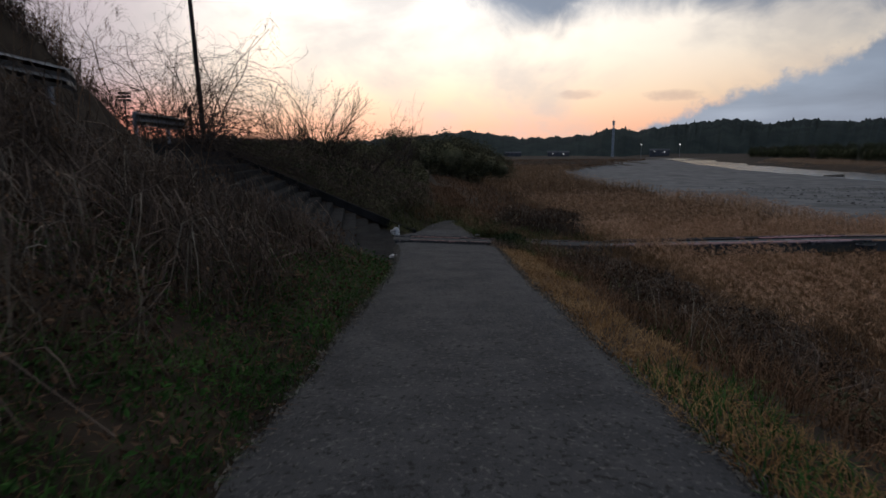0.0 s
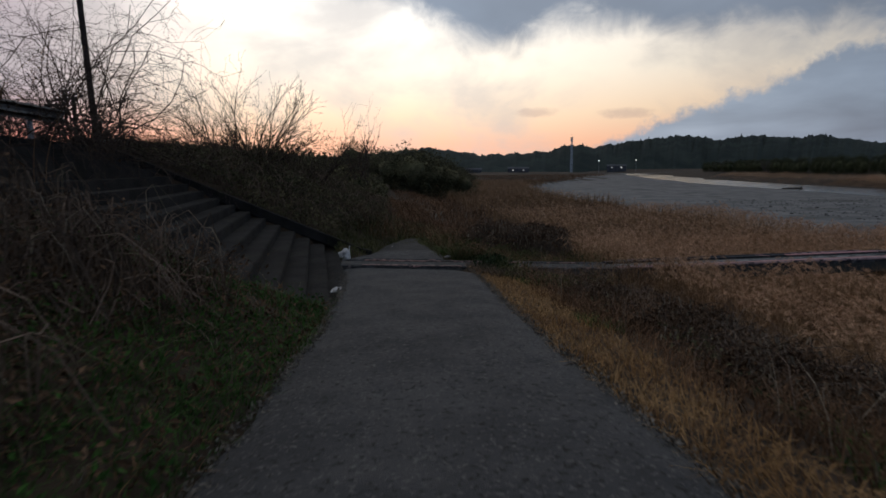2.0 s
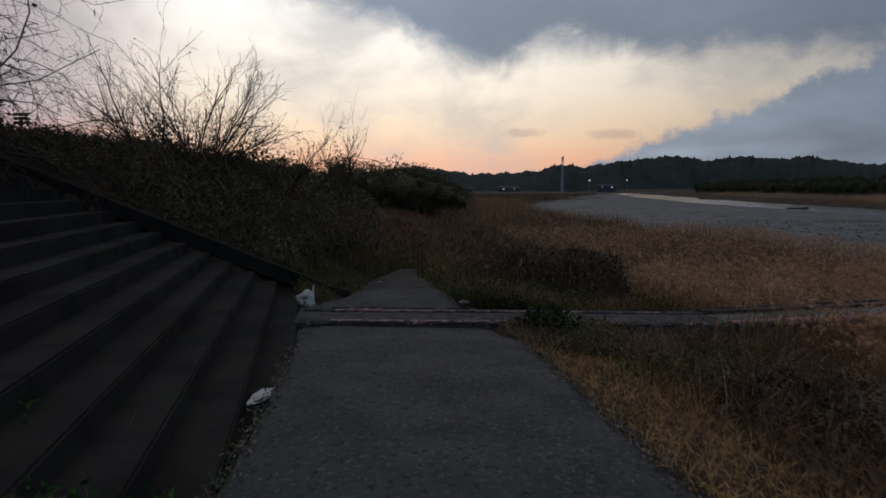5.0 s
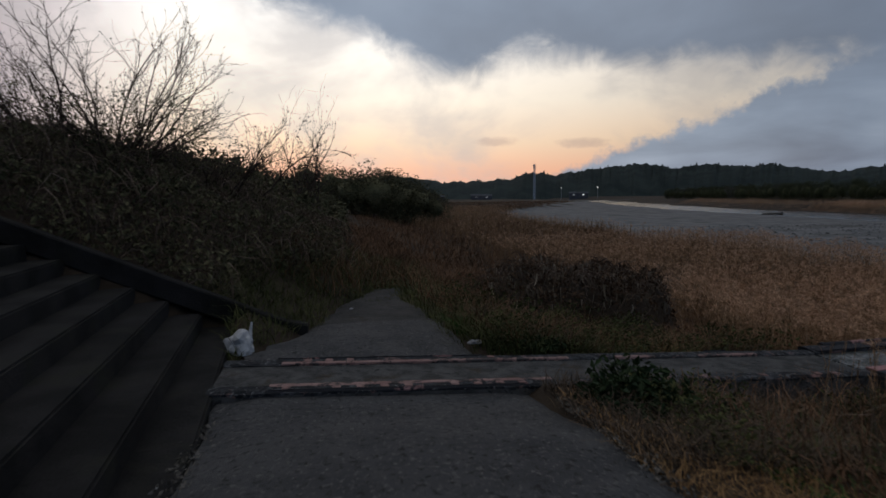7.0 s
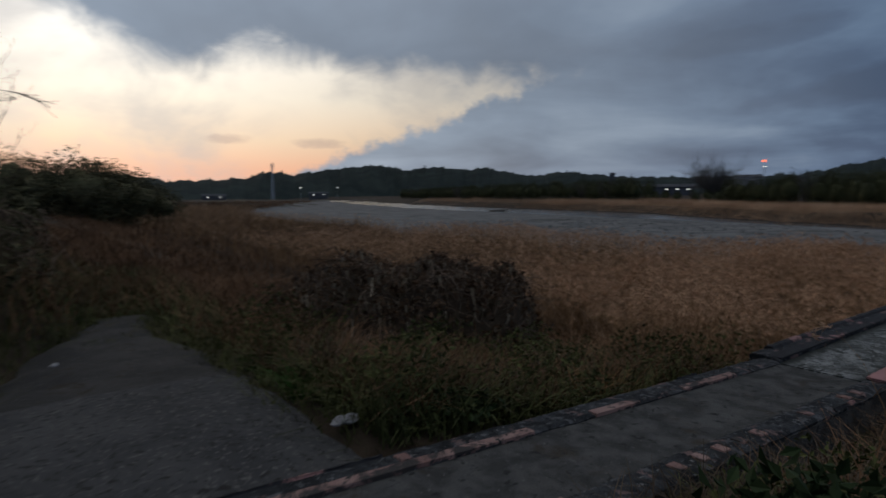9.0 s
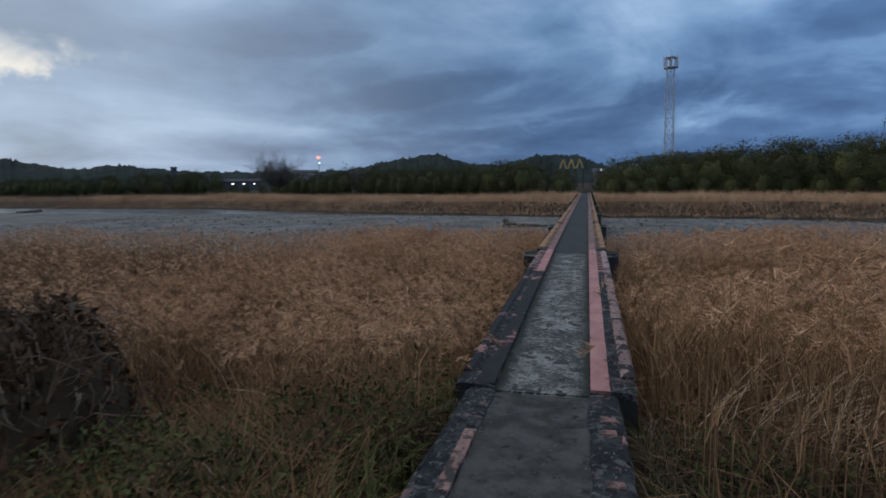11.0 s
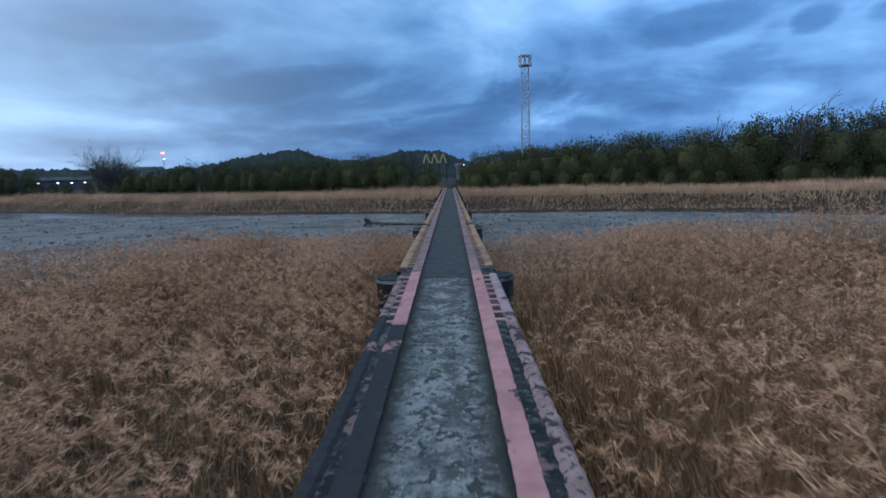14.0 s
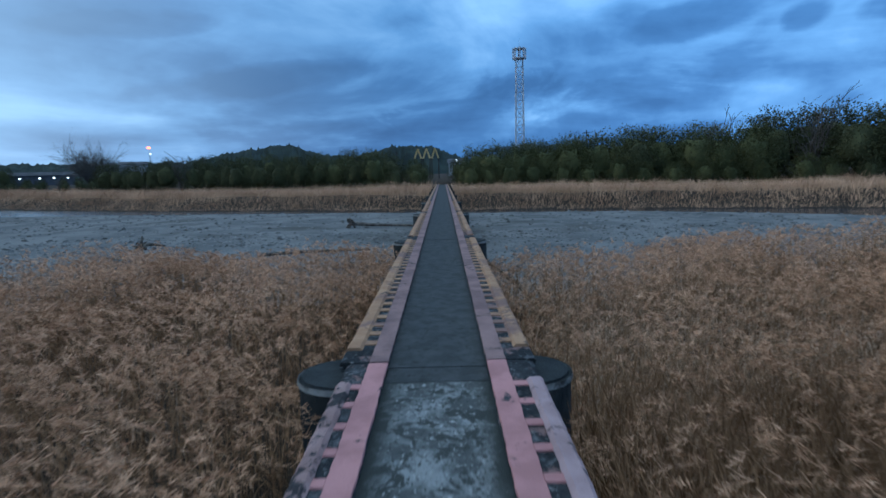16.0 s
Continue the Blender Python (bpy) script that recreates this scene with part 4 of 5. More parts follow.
sets = []
for x0, x1, y0, y1, n, wd in ((-9.5, -1.0, -22, -4.8, 15000, 0.8), (-9.5, 1.2, 2.6, 14, 9000, 1.2), (-14, 2.0, 14, 60, 9000, 3.0)):
    x, y = scatter(x0, x1, y0, y1, n, (lambda x, y: (x < path_left(y) - 0.9 + 0.6 * wave(x, y, 0.8)) & off_steps(x, y, 0.1)))
    v, f, _ = blade_arrays(on_ground(x, y), rng.uniform(0.3, 0.8, len(x)) * (1 + 0.3 * wave(x, y, 0.8)), np.full(len(x), 0.012 * wd), rng.uniform(0.3, 1.3, len(x)), rng.uniform(0, 6.28, len(x)), 3)
    sets.append((v, f))
stuff("bank_dry_grass", sets, BANK_STRAW, "dry brown grass on the levee bank", "grass")
x, y = scatter(-1.9, 3.2, 0.62, 12, 25000, lambda x, y: ((y > 2.5) & (x < path_left(y) + 0.08 + 0.15 * wave(x, y, 2)) & (x > path_left(y) - 1.7)) | ((x > path_right(y) - 0.15 + 0.15 * wave(x, y, 2, 3)) & (x < path_right(y) + 0.9)) | ((y > 5.9 + 0.5 * wave(x, y, 1.5)) & (x > 0.0)) | ((y < 2.5) & (x < path_left(y) - 0.1) & (x > -0.75)))
v, f, _ = blade_arrays(on_ground(x, y), rng.uniform(0.08, 0.34, len(x)), np.full(len(x), 0.013), rng.uniform(0.3, 1.5, len(x)), rng.uniform(0, 6.28, len(x)), 2)
stuff("path_edge_grass", [(v, f)], OLIVE, "olive green grass beside the narrowing path", "grass")
sets = []
for x0, x1, y0, y1, n, s0, hh in ((-9.5, 1.2, 1.9, 14, 38000, 0.05, 0.6), (-12, 2.0, 14, 48, 22000, 0.11, 1.3), (2.9, 9.0, -15, -2.0, 9000, 0.035, 0.35)):
    x, y = scatter(x0, x1, y0, y1, n, (lambda x, y: (x < path_left(y) - 0.9 + 0.6 * wave(x, y, 0.8)) & (y > 2.56 + 0.105 * (x + 0.44))) if x0 < 0 else (lambda x, y: (x > path_right(y) + 1.5) & (wave(x, y, 0.5, 8.0) > 0.0)))
    z = ground(x, y) + rng.uniform(0, 1, len(x)) * hh * (0.65 + 0.5 * wave(x, y, 0.9, 2.0))
    sets.append(leaf_arrays(np.stack([x, y, z], 1), rng.uniform(0.5, 1.4, len(x)) * s0))
stuff("bank_undergrowth", sets, UNDER, "dark dense undergrowth on the levee slope", "undergrowth")
x, y = scatter(-5.0, -0.2, -15.5, -5, 420, lambda x, y: x < path_left(y) - 0.3)
v, f, _ = blade_arrays(on_ground(x, y), rng.uniform(0.2, 0.5, len(x)), np.full(len(x), 0.006), rng.uniform(0.3, 1.8, len(x)), rng.uniform(0, 6.28, len(x)), 4)
x, y = scatter(3.4, 9.5, -18, -2.0, 900, lambda x, y: (x > path_right(y) + 1.2) & (wave(x, y, 0.7, 3.0) > 0.2))
w, g, _ = blade_arrays(on_ground(x, y), rng.uniform(0.4, 0.95, len(x)), np.full(len(x), 0.012), rng.uniform(0.1, 0.9, len(x)), rng.uniform(0, 6.28, len(x)), 3)
stuff("pale_stalks", [(v, f), (w, g)], PALE_LEAF, "pale dead stalks standing in the dry weeds", "stalks")
x, y = scatter(7.5, 16, -4.0, -0.95, 7500)
v, f, _ = blade_arrays(on_ground(x, y), rng.uniform(1.1, 1.5, len(x)), np.full(len(x), 0.012), rng.uniform(0.1, 0.55, len(x)), rng.uniform(0, 6.28, len(x)), 3)
stuff("tall_field_grass", [(v, f)], REED, "tall dry brown grass beside the bridge", "grass")
x, y = scatter(-0.4, 3.4, 4.6, 30, 9000, lambda x, y: (y > 6.1) | (x < path_left(y) - 0.15) | (x > path_right(y) + 0.2))
v, f, _ = blade_arrays(on_ground(x, y), rng.uniform(0.2, 0.6, len(x)), np.full(len(x), 0.02), rng.uniform(0.3, 1.3, len(x)), rng.uniform(0, 6.28, len(x)), 2)
stuff("overgrown_trail_grass", [(v, f)], BROWN, "dry brown grass over the overgrown end of the path", "grass")
x, y = scatter(-4.2, 0.0, -19.5, -5, 15000, lambda x, y: (x < path_left(y) - 0.05) & (path_left(y) - x < 2.6 + 0.9 * wave(x, y, 0.7, 4.0)) & (wave(x, y, 1.9, 8.0) > -0.05))
v, f = leaf_arrays(np.stack([x, y, ground(x, y) + rng.uniform(-0.02, 0.16, len(x))], 1), rng.uniform(0.012, 0.036, len(x)))
stuff("ground_ivy", [(v, f)], GREEN, "patches of low dark green leaves on the bank foot", "weeds")
x, y = scatter(-0.3, 2.9, 2.4, 6.8, 5200, lambda x, y: wave(x, y, 2.3, 5.0) + 0.8 * (y - 5.3) > 0.0)
v, f, _ = blade_arrays(np.stack([x, y, ramp_z(y) - 0.02], 1), rng.uniform(0.03, 0.14, len(x)), np.full(len(x), 0.01), rng.uniform(0.5, 1.8, len(x)), rng.uniform(0, 6.28, len(x)), 2)
stuff("trail_tufts", [(v, f)], OLIVE, "low weeds growing over the end of the path", "weeds")
y = rng.uniform(-20, -1.2, 7000)
side = rng.random(len(y)) < 0.6
x = np.where(side, path_right(y) + rng.normal(0.0, 0.05, len(y)), path_left(y) + rng.normal(0.0, 0.05, len(y)))
z = ramp_z(y) - 0.04 + rng.uniform(0, 0.02, len(y))
v, f = leaf_arrays(np.stack([x, y, z], 1), rng.uniform(0.008, 0.026, len(x)))
stuff("edge_crumbs", [(v, f)], STRAW_CRUMB, "pale crumbled grit and straw along the path edges", "grit")
# plumed grass on the hump of the levee
x, y = scatter(-7.0, -4.2, -11.5, -5.5, 90)
s, p = [], []
pp = on_ground(x, y)
hd = rng.normal(0.6, 0.5, len(x))
v, f, tip = blade_arrays(pp, rng.uniform(1.1, 2.1, len(x)), np.full(len(x), 0.014), rng.uniform(0.1, 0.45, len(x)), hd, 4)
s.append((v, f))
for k in range(7):
    v, f, _ = blade_arrays(tip - np.array([0, 0, 0.03 * k]), rng.uniform(0.08, 0.2, len(x)), np.full(len(x), 0.012), rng.uniform(0.5, 2.0, len(x)), hd + rng.normal(0, 0.4, len(x)), 2)
    s.append((v, f))
stuff("plume_grass", s, BROWN, "tall plumed grass on the levee hump", "grass")


# ---- bare shrubs ----
def branch_level(starts, dirs, lengths, radii, k=6, wander=0.25, up=0.15):
    n = len(starts)
    p = np.zeros((n, k, 3))
    p[:, 0] = starts
    d = dirs.copy()
    for i in range(1, k):
        d = d + rng.normal(0, wander, (n, 3)) + np.array([0, 0, up])
        d /= np.linalg.norm(d, axis=1, keepdims=True)
        p[:, i] = p[:, i - 1] + d * (lengths / (k - 1))[:, None]
    return p, np.asarray(radii)[:, None] * np.linspace(1, 0.35, k)[None, :]


def offshoots(p, r, per, spread, scale):
    n, k, _ = p.shape
    i = np.repeat(np.arange(n), per)
    j = rng.integers(1, k - 1, len(i))
    u = rng.random(len(i))[:, None]
    start = p[i, j] * (1 - u) + p[i, j + 1] * u
    d = p[i, j + 1] - p[i, j]
    d /= np.linalg.norm(d, axis=1, keepdims=True) + 1e-9
    d = d + rng.normal(0, spread, (len(i), 3))
    d /= np.linalg.norm(d, axis=1, keepdims=True)
    length = np.linalg.norm(p[i, -1] - p[i, 0], axis=1) * scale * rng.uniform(0.5, 1.2, len(i))
    return start, d, length, r[i, j] * 0.6


def bare_shrub(x, y, z, height, spread, stems, label, mat=BARK, droop=0.15, wander=0.22, per=(6, 5), leaves=0, trunk=0.03):
    root = tagged(new("bare_shrub"), label, "shrub")
    root.location = (x, y, z)
    a = rng.uniform(0, 6.28, stems)
    tilt = rng.uniform(0.1, 1.0, stems) * spread
    d = np.stack([np.cos(a) * tilt, np.sin(a) * tilt, np.ones(stems)], 1)
    d /= np.linalg.norm(d, axis=1, keepdims=True)
    st = np.stack([rng.normal(0, 0.4, stems), rng.normal(0, 0.4, stems), np.full(stems, -0.3)], 1)
    p1, r1 = branch_level(st, d, height * rng.uniform(0.7, 1.15, stems), np.full(stems, trunk), 8, wander * 0.7, droop * 0.4)
    p2, r2 = branch_level(*offshoots(p1, r1, per[0], 0.55, 0.5), 6, wander, droop)
    p3, r3 = branch_level(*offshoots(p2, r2, per[1], 0.7, 0.55), 5, wander * 1.2, droop)
    v, f = tube_arrays(p1, r1, 5)
    part("branch_frame", mesh_np("branch_frame", v, f, mat, True), mat, root)
    v, f = joined([tube_arrays(p2, np.maximum(r2, 0.004), 3), tube_arrays(p3, np.maximum(r3, 0.003), 3)])
    part("twig_crown", mesh_np("twig_crown", v, f, mat, True), mat, root)
    if leaves:
        q = p3.reshape(-1, 3)
        c = q[rng.integers(0, len(q), leaves)] + rng.normal(0, 0.08, (leaves, 3))
        v, f = leaf_arrays(c, rng.uniform(0.03, 0.07, leaves))
        part("foliage", mesh_np("foliage", v, f, DEAD_LEAF), DEAD_LEAF, root, "sparse withered leaves")
    return root


def fan_shrub(x, y, z, length, stems, open_angle, label, leaves):
    """A shrub whose upswept branches fan out from one crowded foot, with a dark leafy heart."""
    root = tagged(new("bare_shrub"), label, "shrub")
    root.location = (x, y, z)
    a = rng.uniform(0, 6.28, stems)
    tilt = np.radians(open_angle) * np.sqrt(rng.uniform(0.0, 1.0, stems))
    d = np.stack([np.cos(a) * np.sin(tilt), np.sin(a) * np.sin(tilt), np.cos(tilt)], 1)
    st = np.stack([rng.normal(0, 0.3, stems) + 0.9 * d[:, 0], rng.normal(0, 0.3, stems) + 0.6 * d[:, 1], np.full(stems, -0.2)], 1)
    size = length * rng.uniform(0.72, 1.05, stems) * (1 - 0.12 * np.sin(tilt))
    p1, r1 = branch_level(st, d, size, rng.uniform(0.016, 0.03, stems), 9, 0.12, 0.012)
    p2, r2 = branch_level(*offshoots(p1, r1, 9, 0.42, 0.40), 6, 0.13, 0.03)
    p3, r3 = branch_level(*offshoots(p2, r2, 5, 0.5, 0.5), 5, 0.16, 0.03)
    v, f = tube_arrays(p1, r1, 5)
    part("branch_frame", mesh_np("branch_frame", v, f, BARK, True), BARK, root)
    v, f = joined([tube_arrays(p2, np.maximum(r2, 0.0045), 3), tube_arrays(p3, np.maximum(r3, 0.0035), 3)])
    part("twig_crown", mesh_np("twig_crown", v, f, BARK, True), BARK, root)
    heart = rng.normal(0, 1, (14, 3)) * np.array([0.9, 0.7, 0.3]) * length / 3.6 + np.array([0, 0, 0.28 * length])
    c = heart[rng.integers(0, 14, leaves)] + rng.normal(0, 0.2, (leaves, 3))
    c[:, 2] = np.maximum(c[:, 2], 0.05)
    q = p3.reshape(-1, 3)
    c = np.concatenate([c, q[rng.integers(0, len(q), leaves // 4)]])
    v, f = leaf_arrays(c, rng.uniform(0.018, 0.04, len(c)))
    part("foliage", mesh_np("foliage", v, f, UNDER), UNDER, root, "dark leaves in the heart of the shrub")
    return root


fan_shrub(-4.5, 8.0, 2.75, 3.6, 40, 74, "large bare shrub with fine upswept branches on the bank", 4200)
fan_shrub(-2.3, 8.6, 2.2, 2.1, 14, 70, "lower bare shrub leaning over the slope", 900)
bare_shrub(-0.4, 18.0, 1.0, 3.8, 0.45, 9, "small slender bare tree at the foot of the levee", per=(5, 4), leaves=80)
bare_shrub(-1.4, 17.0, 1.3, 3.0, 0.4, 6, "bare sapling wrapped in dead vines", per=(5, 3), leaves=400)
bare_shrub(-6.8, 0.7, 2.8, 4.8, 0.8, 40, "tangled bare vine thicket around the pole", droop=-0.22, wander=0.42, per=(8, 6), leaves=150, trunk=0.02)
bare_shrub(-7.5, -0.9, 2.9, 4.8, 0.8, 26, "tall looping bare vines above the guardrail", droop=-0.28, wander=0.45, per=(8, 5), trunk=0.018)
bare_shrub(-7.2, 2.3, 2.8, 3.6, 0.7, 22, "tangled bare vine thicket beside the guardrail", droop=-0.2, wander=0.4, per=(7, 5), leaves=150)

# ---- brush heap, weeds and litter ----
def brush_heap():
    hx, hy = scatter(2.8, 7.8, 2.4, 7.4, 1500, lambda x, y: ((x - 5.3) / 2.1) ** 2 + ((y - 4.9) / 1.9) ** 2 < 1)
    def dome(x, y):
        return -0.48 + 0.95 * np.clip(1 - ((x - 5.3) / 2.3) ** 2 - ((y - 4.9) / 2.1) ** 2, 0, 1) ** 0.5 + 0.27 * wave(x, y, 1.3) + 0.2 * wave(x, y, 3.1, 2.0) + 0.08 * wave(x, y, 7.0, 1.0)
    def skin(x, y):
        base = ground(x, y) - 0.1
        inner = smooth(1 - ((x - 5.3) / 2.3) ** 2 - ((y - 4.9) / 2.1) ** 2, 0.0, 0.45)
        return base + inner * np.maximum(dome(x, y) - base, 0.0)
    gx, gy = np.linspace(2.9, 7.7, 44), np.linspace(2.7, 7.1, 40)
    root = tagged(part("brush_heap", sheet("brush_heap", gx, gy, SOIL, -0.1, skin), SOIL), "heap of dead vines and withered leaves", "brush heap", kind="stuff")
    p = vine_paths(hx, hy, 0.22, 0.6, z=skin(hx, hy) - 0.05)
    v, f = tubes(p, rng.uniform(0.003, 0.009, len(hx)))
    part("heap_vines", mesh_np("heap_vines", v, f, VINE), VINE, root)
    lx, ly = scatter(2.8, 7.8, 2.5, 7.3, 9000, lambda x, y: ((x - 5.3) / 2.15) ** 2 + ((y - 4.9) / 1.95) ** 2 < 1)
    v, f = leaf_arrays(np.stack([lx, ly, skin(lx, ly) + rng.uniform(-0.05, 0.16, len(lx))], 1), rng.uniform(0.025, 0.09, len(lx)) * rng.uniform(0.4, 1.0, len(lx)))
    part("heap_leaves", mesh_np("heap_leaves", v, f, DEAD_LEAF), DEAD_LEAF, root)
    lx, ly = scatter(3.0, 7.5, 2.6, 6.0, 800, lambda x, y: ((x - 5.3) / 2.1) ** 2 + ((y - 4.9) / 1.9) ** 2 < 1)
    q = np.stack([lx, ly, skin(lx, ly) + 0.14], 1)
    v, f, _ = blade_arrays(q, rng.uniform(-0.36, -0.1, len(lx)), rng.uniform(0.01, 0.05, len(lx)), rng.uniform(-0.9, 0.9, len(lx)), rng.uniform(0, 6.28, len(lx)), 4, 2.6)
    part("hanging_leaves", mesh_np("hanging_leaves", v, f, PALE_LEAF), PALE_LEAF, root)


brush_heap()
x, y = scatter(2.5, 7.5, 0.7, 3.6, 9800, lambda x, y: (x > path_right(y) + 0.05) & (wave(x, y, 0.9, 1.0) > -0.3))
v, f, _ = blade_arrays(on_ground(x, y), rng.uniform(0.15, 0.5, len(x)), np.full(len(x), 0.016), rng.uniform(0.3, 1.3, len(x)), rng.uniform(0, 6.28, len(x)), 3)
stuff("heap_foot_grass", [(v, f)], OLIVE, "green weeds at the foot of the brush heap", "grass")
x, y = scatter(2.5, 7.5, 0.9, 5.0, 8000, lambda x, y: (x > path_right(y) + 0.25) & (wave(x, y, 0.9, 4.0) > -0.4))
v, f, _ = blade_arrays(on_ground(x, y), rng.uniform(0.25, 0.7, len(x)), np.full(len(x), 0.011), rng.uniform(0.3, 1.3, len(x)), rng.uniform(0, 6.28, len(x)), 3)
stuff("heap_dry_grass", [(v, f)], BROWN, "dry brown stalks around the brush heap", "grass")
x, y = scatter(2.4, 7.0, -2.8, -0.68, 7500, lambda x, y: x > path_right(y) - 0.04)
v, f, _ = blade_arrays(on_ground(x, y), rng.uniform(0.12, 0.36, len(x)), np.full(len(x), 0.010), rng.uniform(0.3, 1.3, len(x)), rng.uniform(0, 6.28, len(x)), 3)
stuff("bridge_foot_grass", [(v, f)], BANK_STRAW, "dry grass beside the bridge approach", "grass")


x, y = scatter(7.0, 11, -1.8, -0.8, 4200)
v, f, _ = blade_arrays(on_ground(x, y), rng.uniform(0.18, 0.42, len(x)) * (1 + 0.5 * smooth(x, 6, 9)), np.full(len(x), 0.010), rng.uniform(0.3, 1.3, len(x)), rng.uniform(0, 6.28, len(x)), 3)
stuff("bridge_side_grass", [(v, f)], BROWN, "dry brown grass against the bridge side", "grass")
x, y = scatter(3.3, 7.6, -2.6, -0.72, 9000, lambda x, y: wave(x, y, 1.3, 2.0) > -0.45)
v, f, _ = blade_arrays(on_ground(x, y), rng.uniform(0.07, 0.24, len(x)) * (1 + 0.4 * wave(x, y, 2.0, 5.0)), np.full(len(x), 0.011), rng.uniform(0.4, 1.6, len(x)), rng.uniform(0, 6.28, len(x)), 3)
stuff("bridge_side_weeds", [(v, f)], OLIVE, "low olive green weeds against the approach slab", "weeds")
x, y = scatter(2.5, 8.5, 0.72, 4.6, 25000, lambda x, y: (x > path_right(y) + 0.15) & (wave(x, y, 1.2, 7.0) > -0.15))
v, f = leaf_arrays(np.stack([x, y, ground(x, y) + rng.uniform(0, 1, len(x)) ** 1.3 * (0.42 + 0.3 * wave(x, y, 1.6, 2.0))], 1), rng.uniform(0.012, 0.04, len(x)))
stuff("leafy_weeds", [(v, f)], OLIVE, "patches of olive leafy weeds before the brush heap", "weeds")
x, y = scatter(3.2, 7.5, -4.0, -0.9, 8000, lambda x, y: (x > path_right(y) + 0.2) & (wave(x, y, 1.0, 3.0) > -0.1))
v, f = leaf_arrays(np.stack([x, y, ground(x, y) + rng.uniform(0, 1, len(x)) ** 1.3 * 0.3], 1), rng.uniform(0.012, 0.035, len(x)))
stuff("roadside_weeds", [(v, f)], OLIVE, "low olive weeds beside the bridge approach", "weeds")
def tussocks(name, n, mat, label, tall):
    """Separate bushy tufts scattered between the path, the bridge and the heap."""
    cx, cy = scatter(2.5, 8.6, 0.95, 3.9, n, lambda x, y: (x > path_right(y) + 0.15) & (y > 0.95))
    i = np.repeat(np.arange(len(cx)), 130)
    a, q = rng.uniform(0, 6.28, len(i)), rng.uniform(0, 1, len(i)) ** 0.7 * 0.2
    x, y = cx[i] + q * np.cos(a), cy[i] + q * np.sin(a)
    size = rng.uniform(0.6, 1.1, len(cx))[i]
    v, f, _ = blade_arrays(on_ground(x, y), tall * size * rng.uniform(0.5, 1.1, len(i)), rng.uniform(0.006, 0.014, len(i)), rng.uniform(0.2, 1.2, len(i)), a + rng.normal(0, 0.5, len(i)), 3)
    stuff(name, [(v, f)], mat, label, "grass")


tussocks("green_tussocks", 26, GREEN, "bushy green tufts before the brush heap", 0.34)
tussocks("straw_tussocks", 30, BANK_STRAW, "grey-brown straw tufts before the brush heap", 0.5)
tussocks("orange_tussocks", 16, ORANGE_GRASS, "dry orange-brown tufts before the brush heap", 0.42)
x, y = scatter(2.7, 8.5, 0.95, 4.4, 1500, lambda x, y: (x > path_right(y) + 0.2) & (wave(x, y, 1.5, 2.0) > 0.0))
v, f, _ = blade_arrays(on_ground(x, y), rng.uniform(0.15, 0.5, len(x)), rng.uniform(0.005, 0.014, len(x)), rng.uniform(0.3, 1.6, len(x)), rng.uniform(0, 6.28, len(x)), 3)
stuff("pale_weed_leaves", [(v, f)], PALE_LEAF, "pale withered leaves and stalks before the heap", "weeds")


x = np.concatenate([rng.uniform(-4.0, 0.2, 18000), rng.uniform(2.0, 6.0, 16000)])
y = rng.uniform(-22, -1.2, len(x))
ok = ((x < path_left(y) - 0.02) & (y < -4.6)) | ((x > path_right(y) + 0.02) & deck_clear(x, y))
x, y = x[ok], y[ok]
v, f, _ = blade_arrays(on_ground(x, y), rng.uniform(0.04, 0.16, len(x)), np.full(len(x), 0.010), rng.uniform(0.5, 2.2, len(x)), rng.uniform(0, 6.28, len(x)), 2)
stuff("withered_turf", [(v, f)], BROWN, "short withered turf on both verges", "grass")


def vine_hummock(x, y, r, h):
    """A hump of dead creeper over the dry field."""
    zb = float(ground(np.array(x), np.array(y)))
    root = tagged(new("vine_hummock"), "hump of dead creeper with pale curled leaves", "creeper", "creeper humps in the field")
    root.location = (x, y, zb)
    n = int(1500 * r)
    a, q = rng.uniform(0, 6.28, n), np.sqrt(rng.random(n)) * r
    cx, cy = q * np.cos(a), q * np.sin(a)
    cz = h * np.sqrt(np.clip(1 - (q / r) ** 2, 0, 1)) * (0.75 + 0.3 * wave(cx + x, cy + y, 3.0)) * rng.uniform(0.55, 1.05, n)
    v, f = leaf_arrays(np.stack([cx, cy, cz], 1), rng.uniform(0.02, 0.055, n))
    part("dark_foliage", mesh_np("dark_foliage", v, f, DEAD_LEAF), DEAD_LEAF, root)
    m = n // 8
    v, f, _ = blade_arrays(np.stack([cx, cy, cz + 0.08], 1)[:m], rng.uniform(-0.25, -0.08, m), rng.uniform(0.012, 0.035, m), rng.uniform(-0.6, 0.6, m), rng.uniform(0, 6.28, m), 2)
    part("curled_foliage", mesh_np("curled_foliage", v, f, PALE_LEAF), PALE_LEAF, root, "pale curled leaves")
    k = int(90 * r)
    p = vine_paths(cx[:k], cy[:k], 0.35 * h + 0.1, 0.6, z=cz[:k] * 0.7)
    v, f = tubes(p, rng.uniform(0.003, 0.008, k))
    part("creeper_stem", mesh_np("creeper_stem", v, f, VINE), VINE, root)


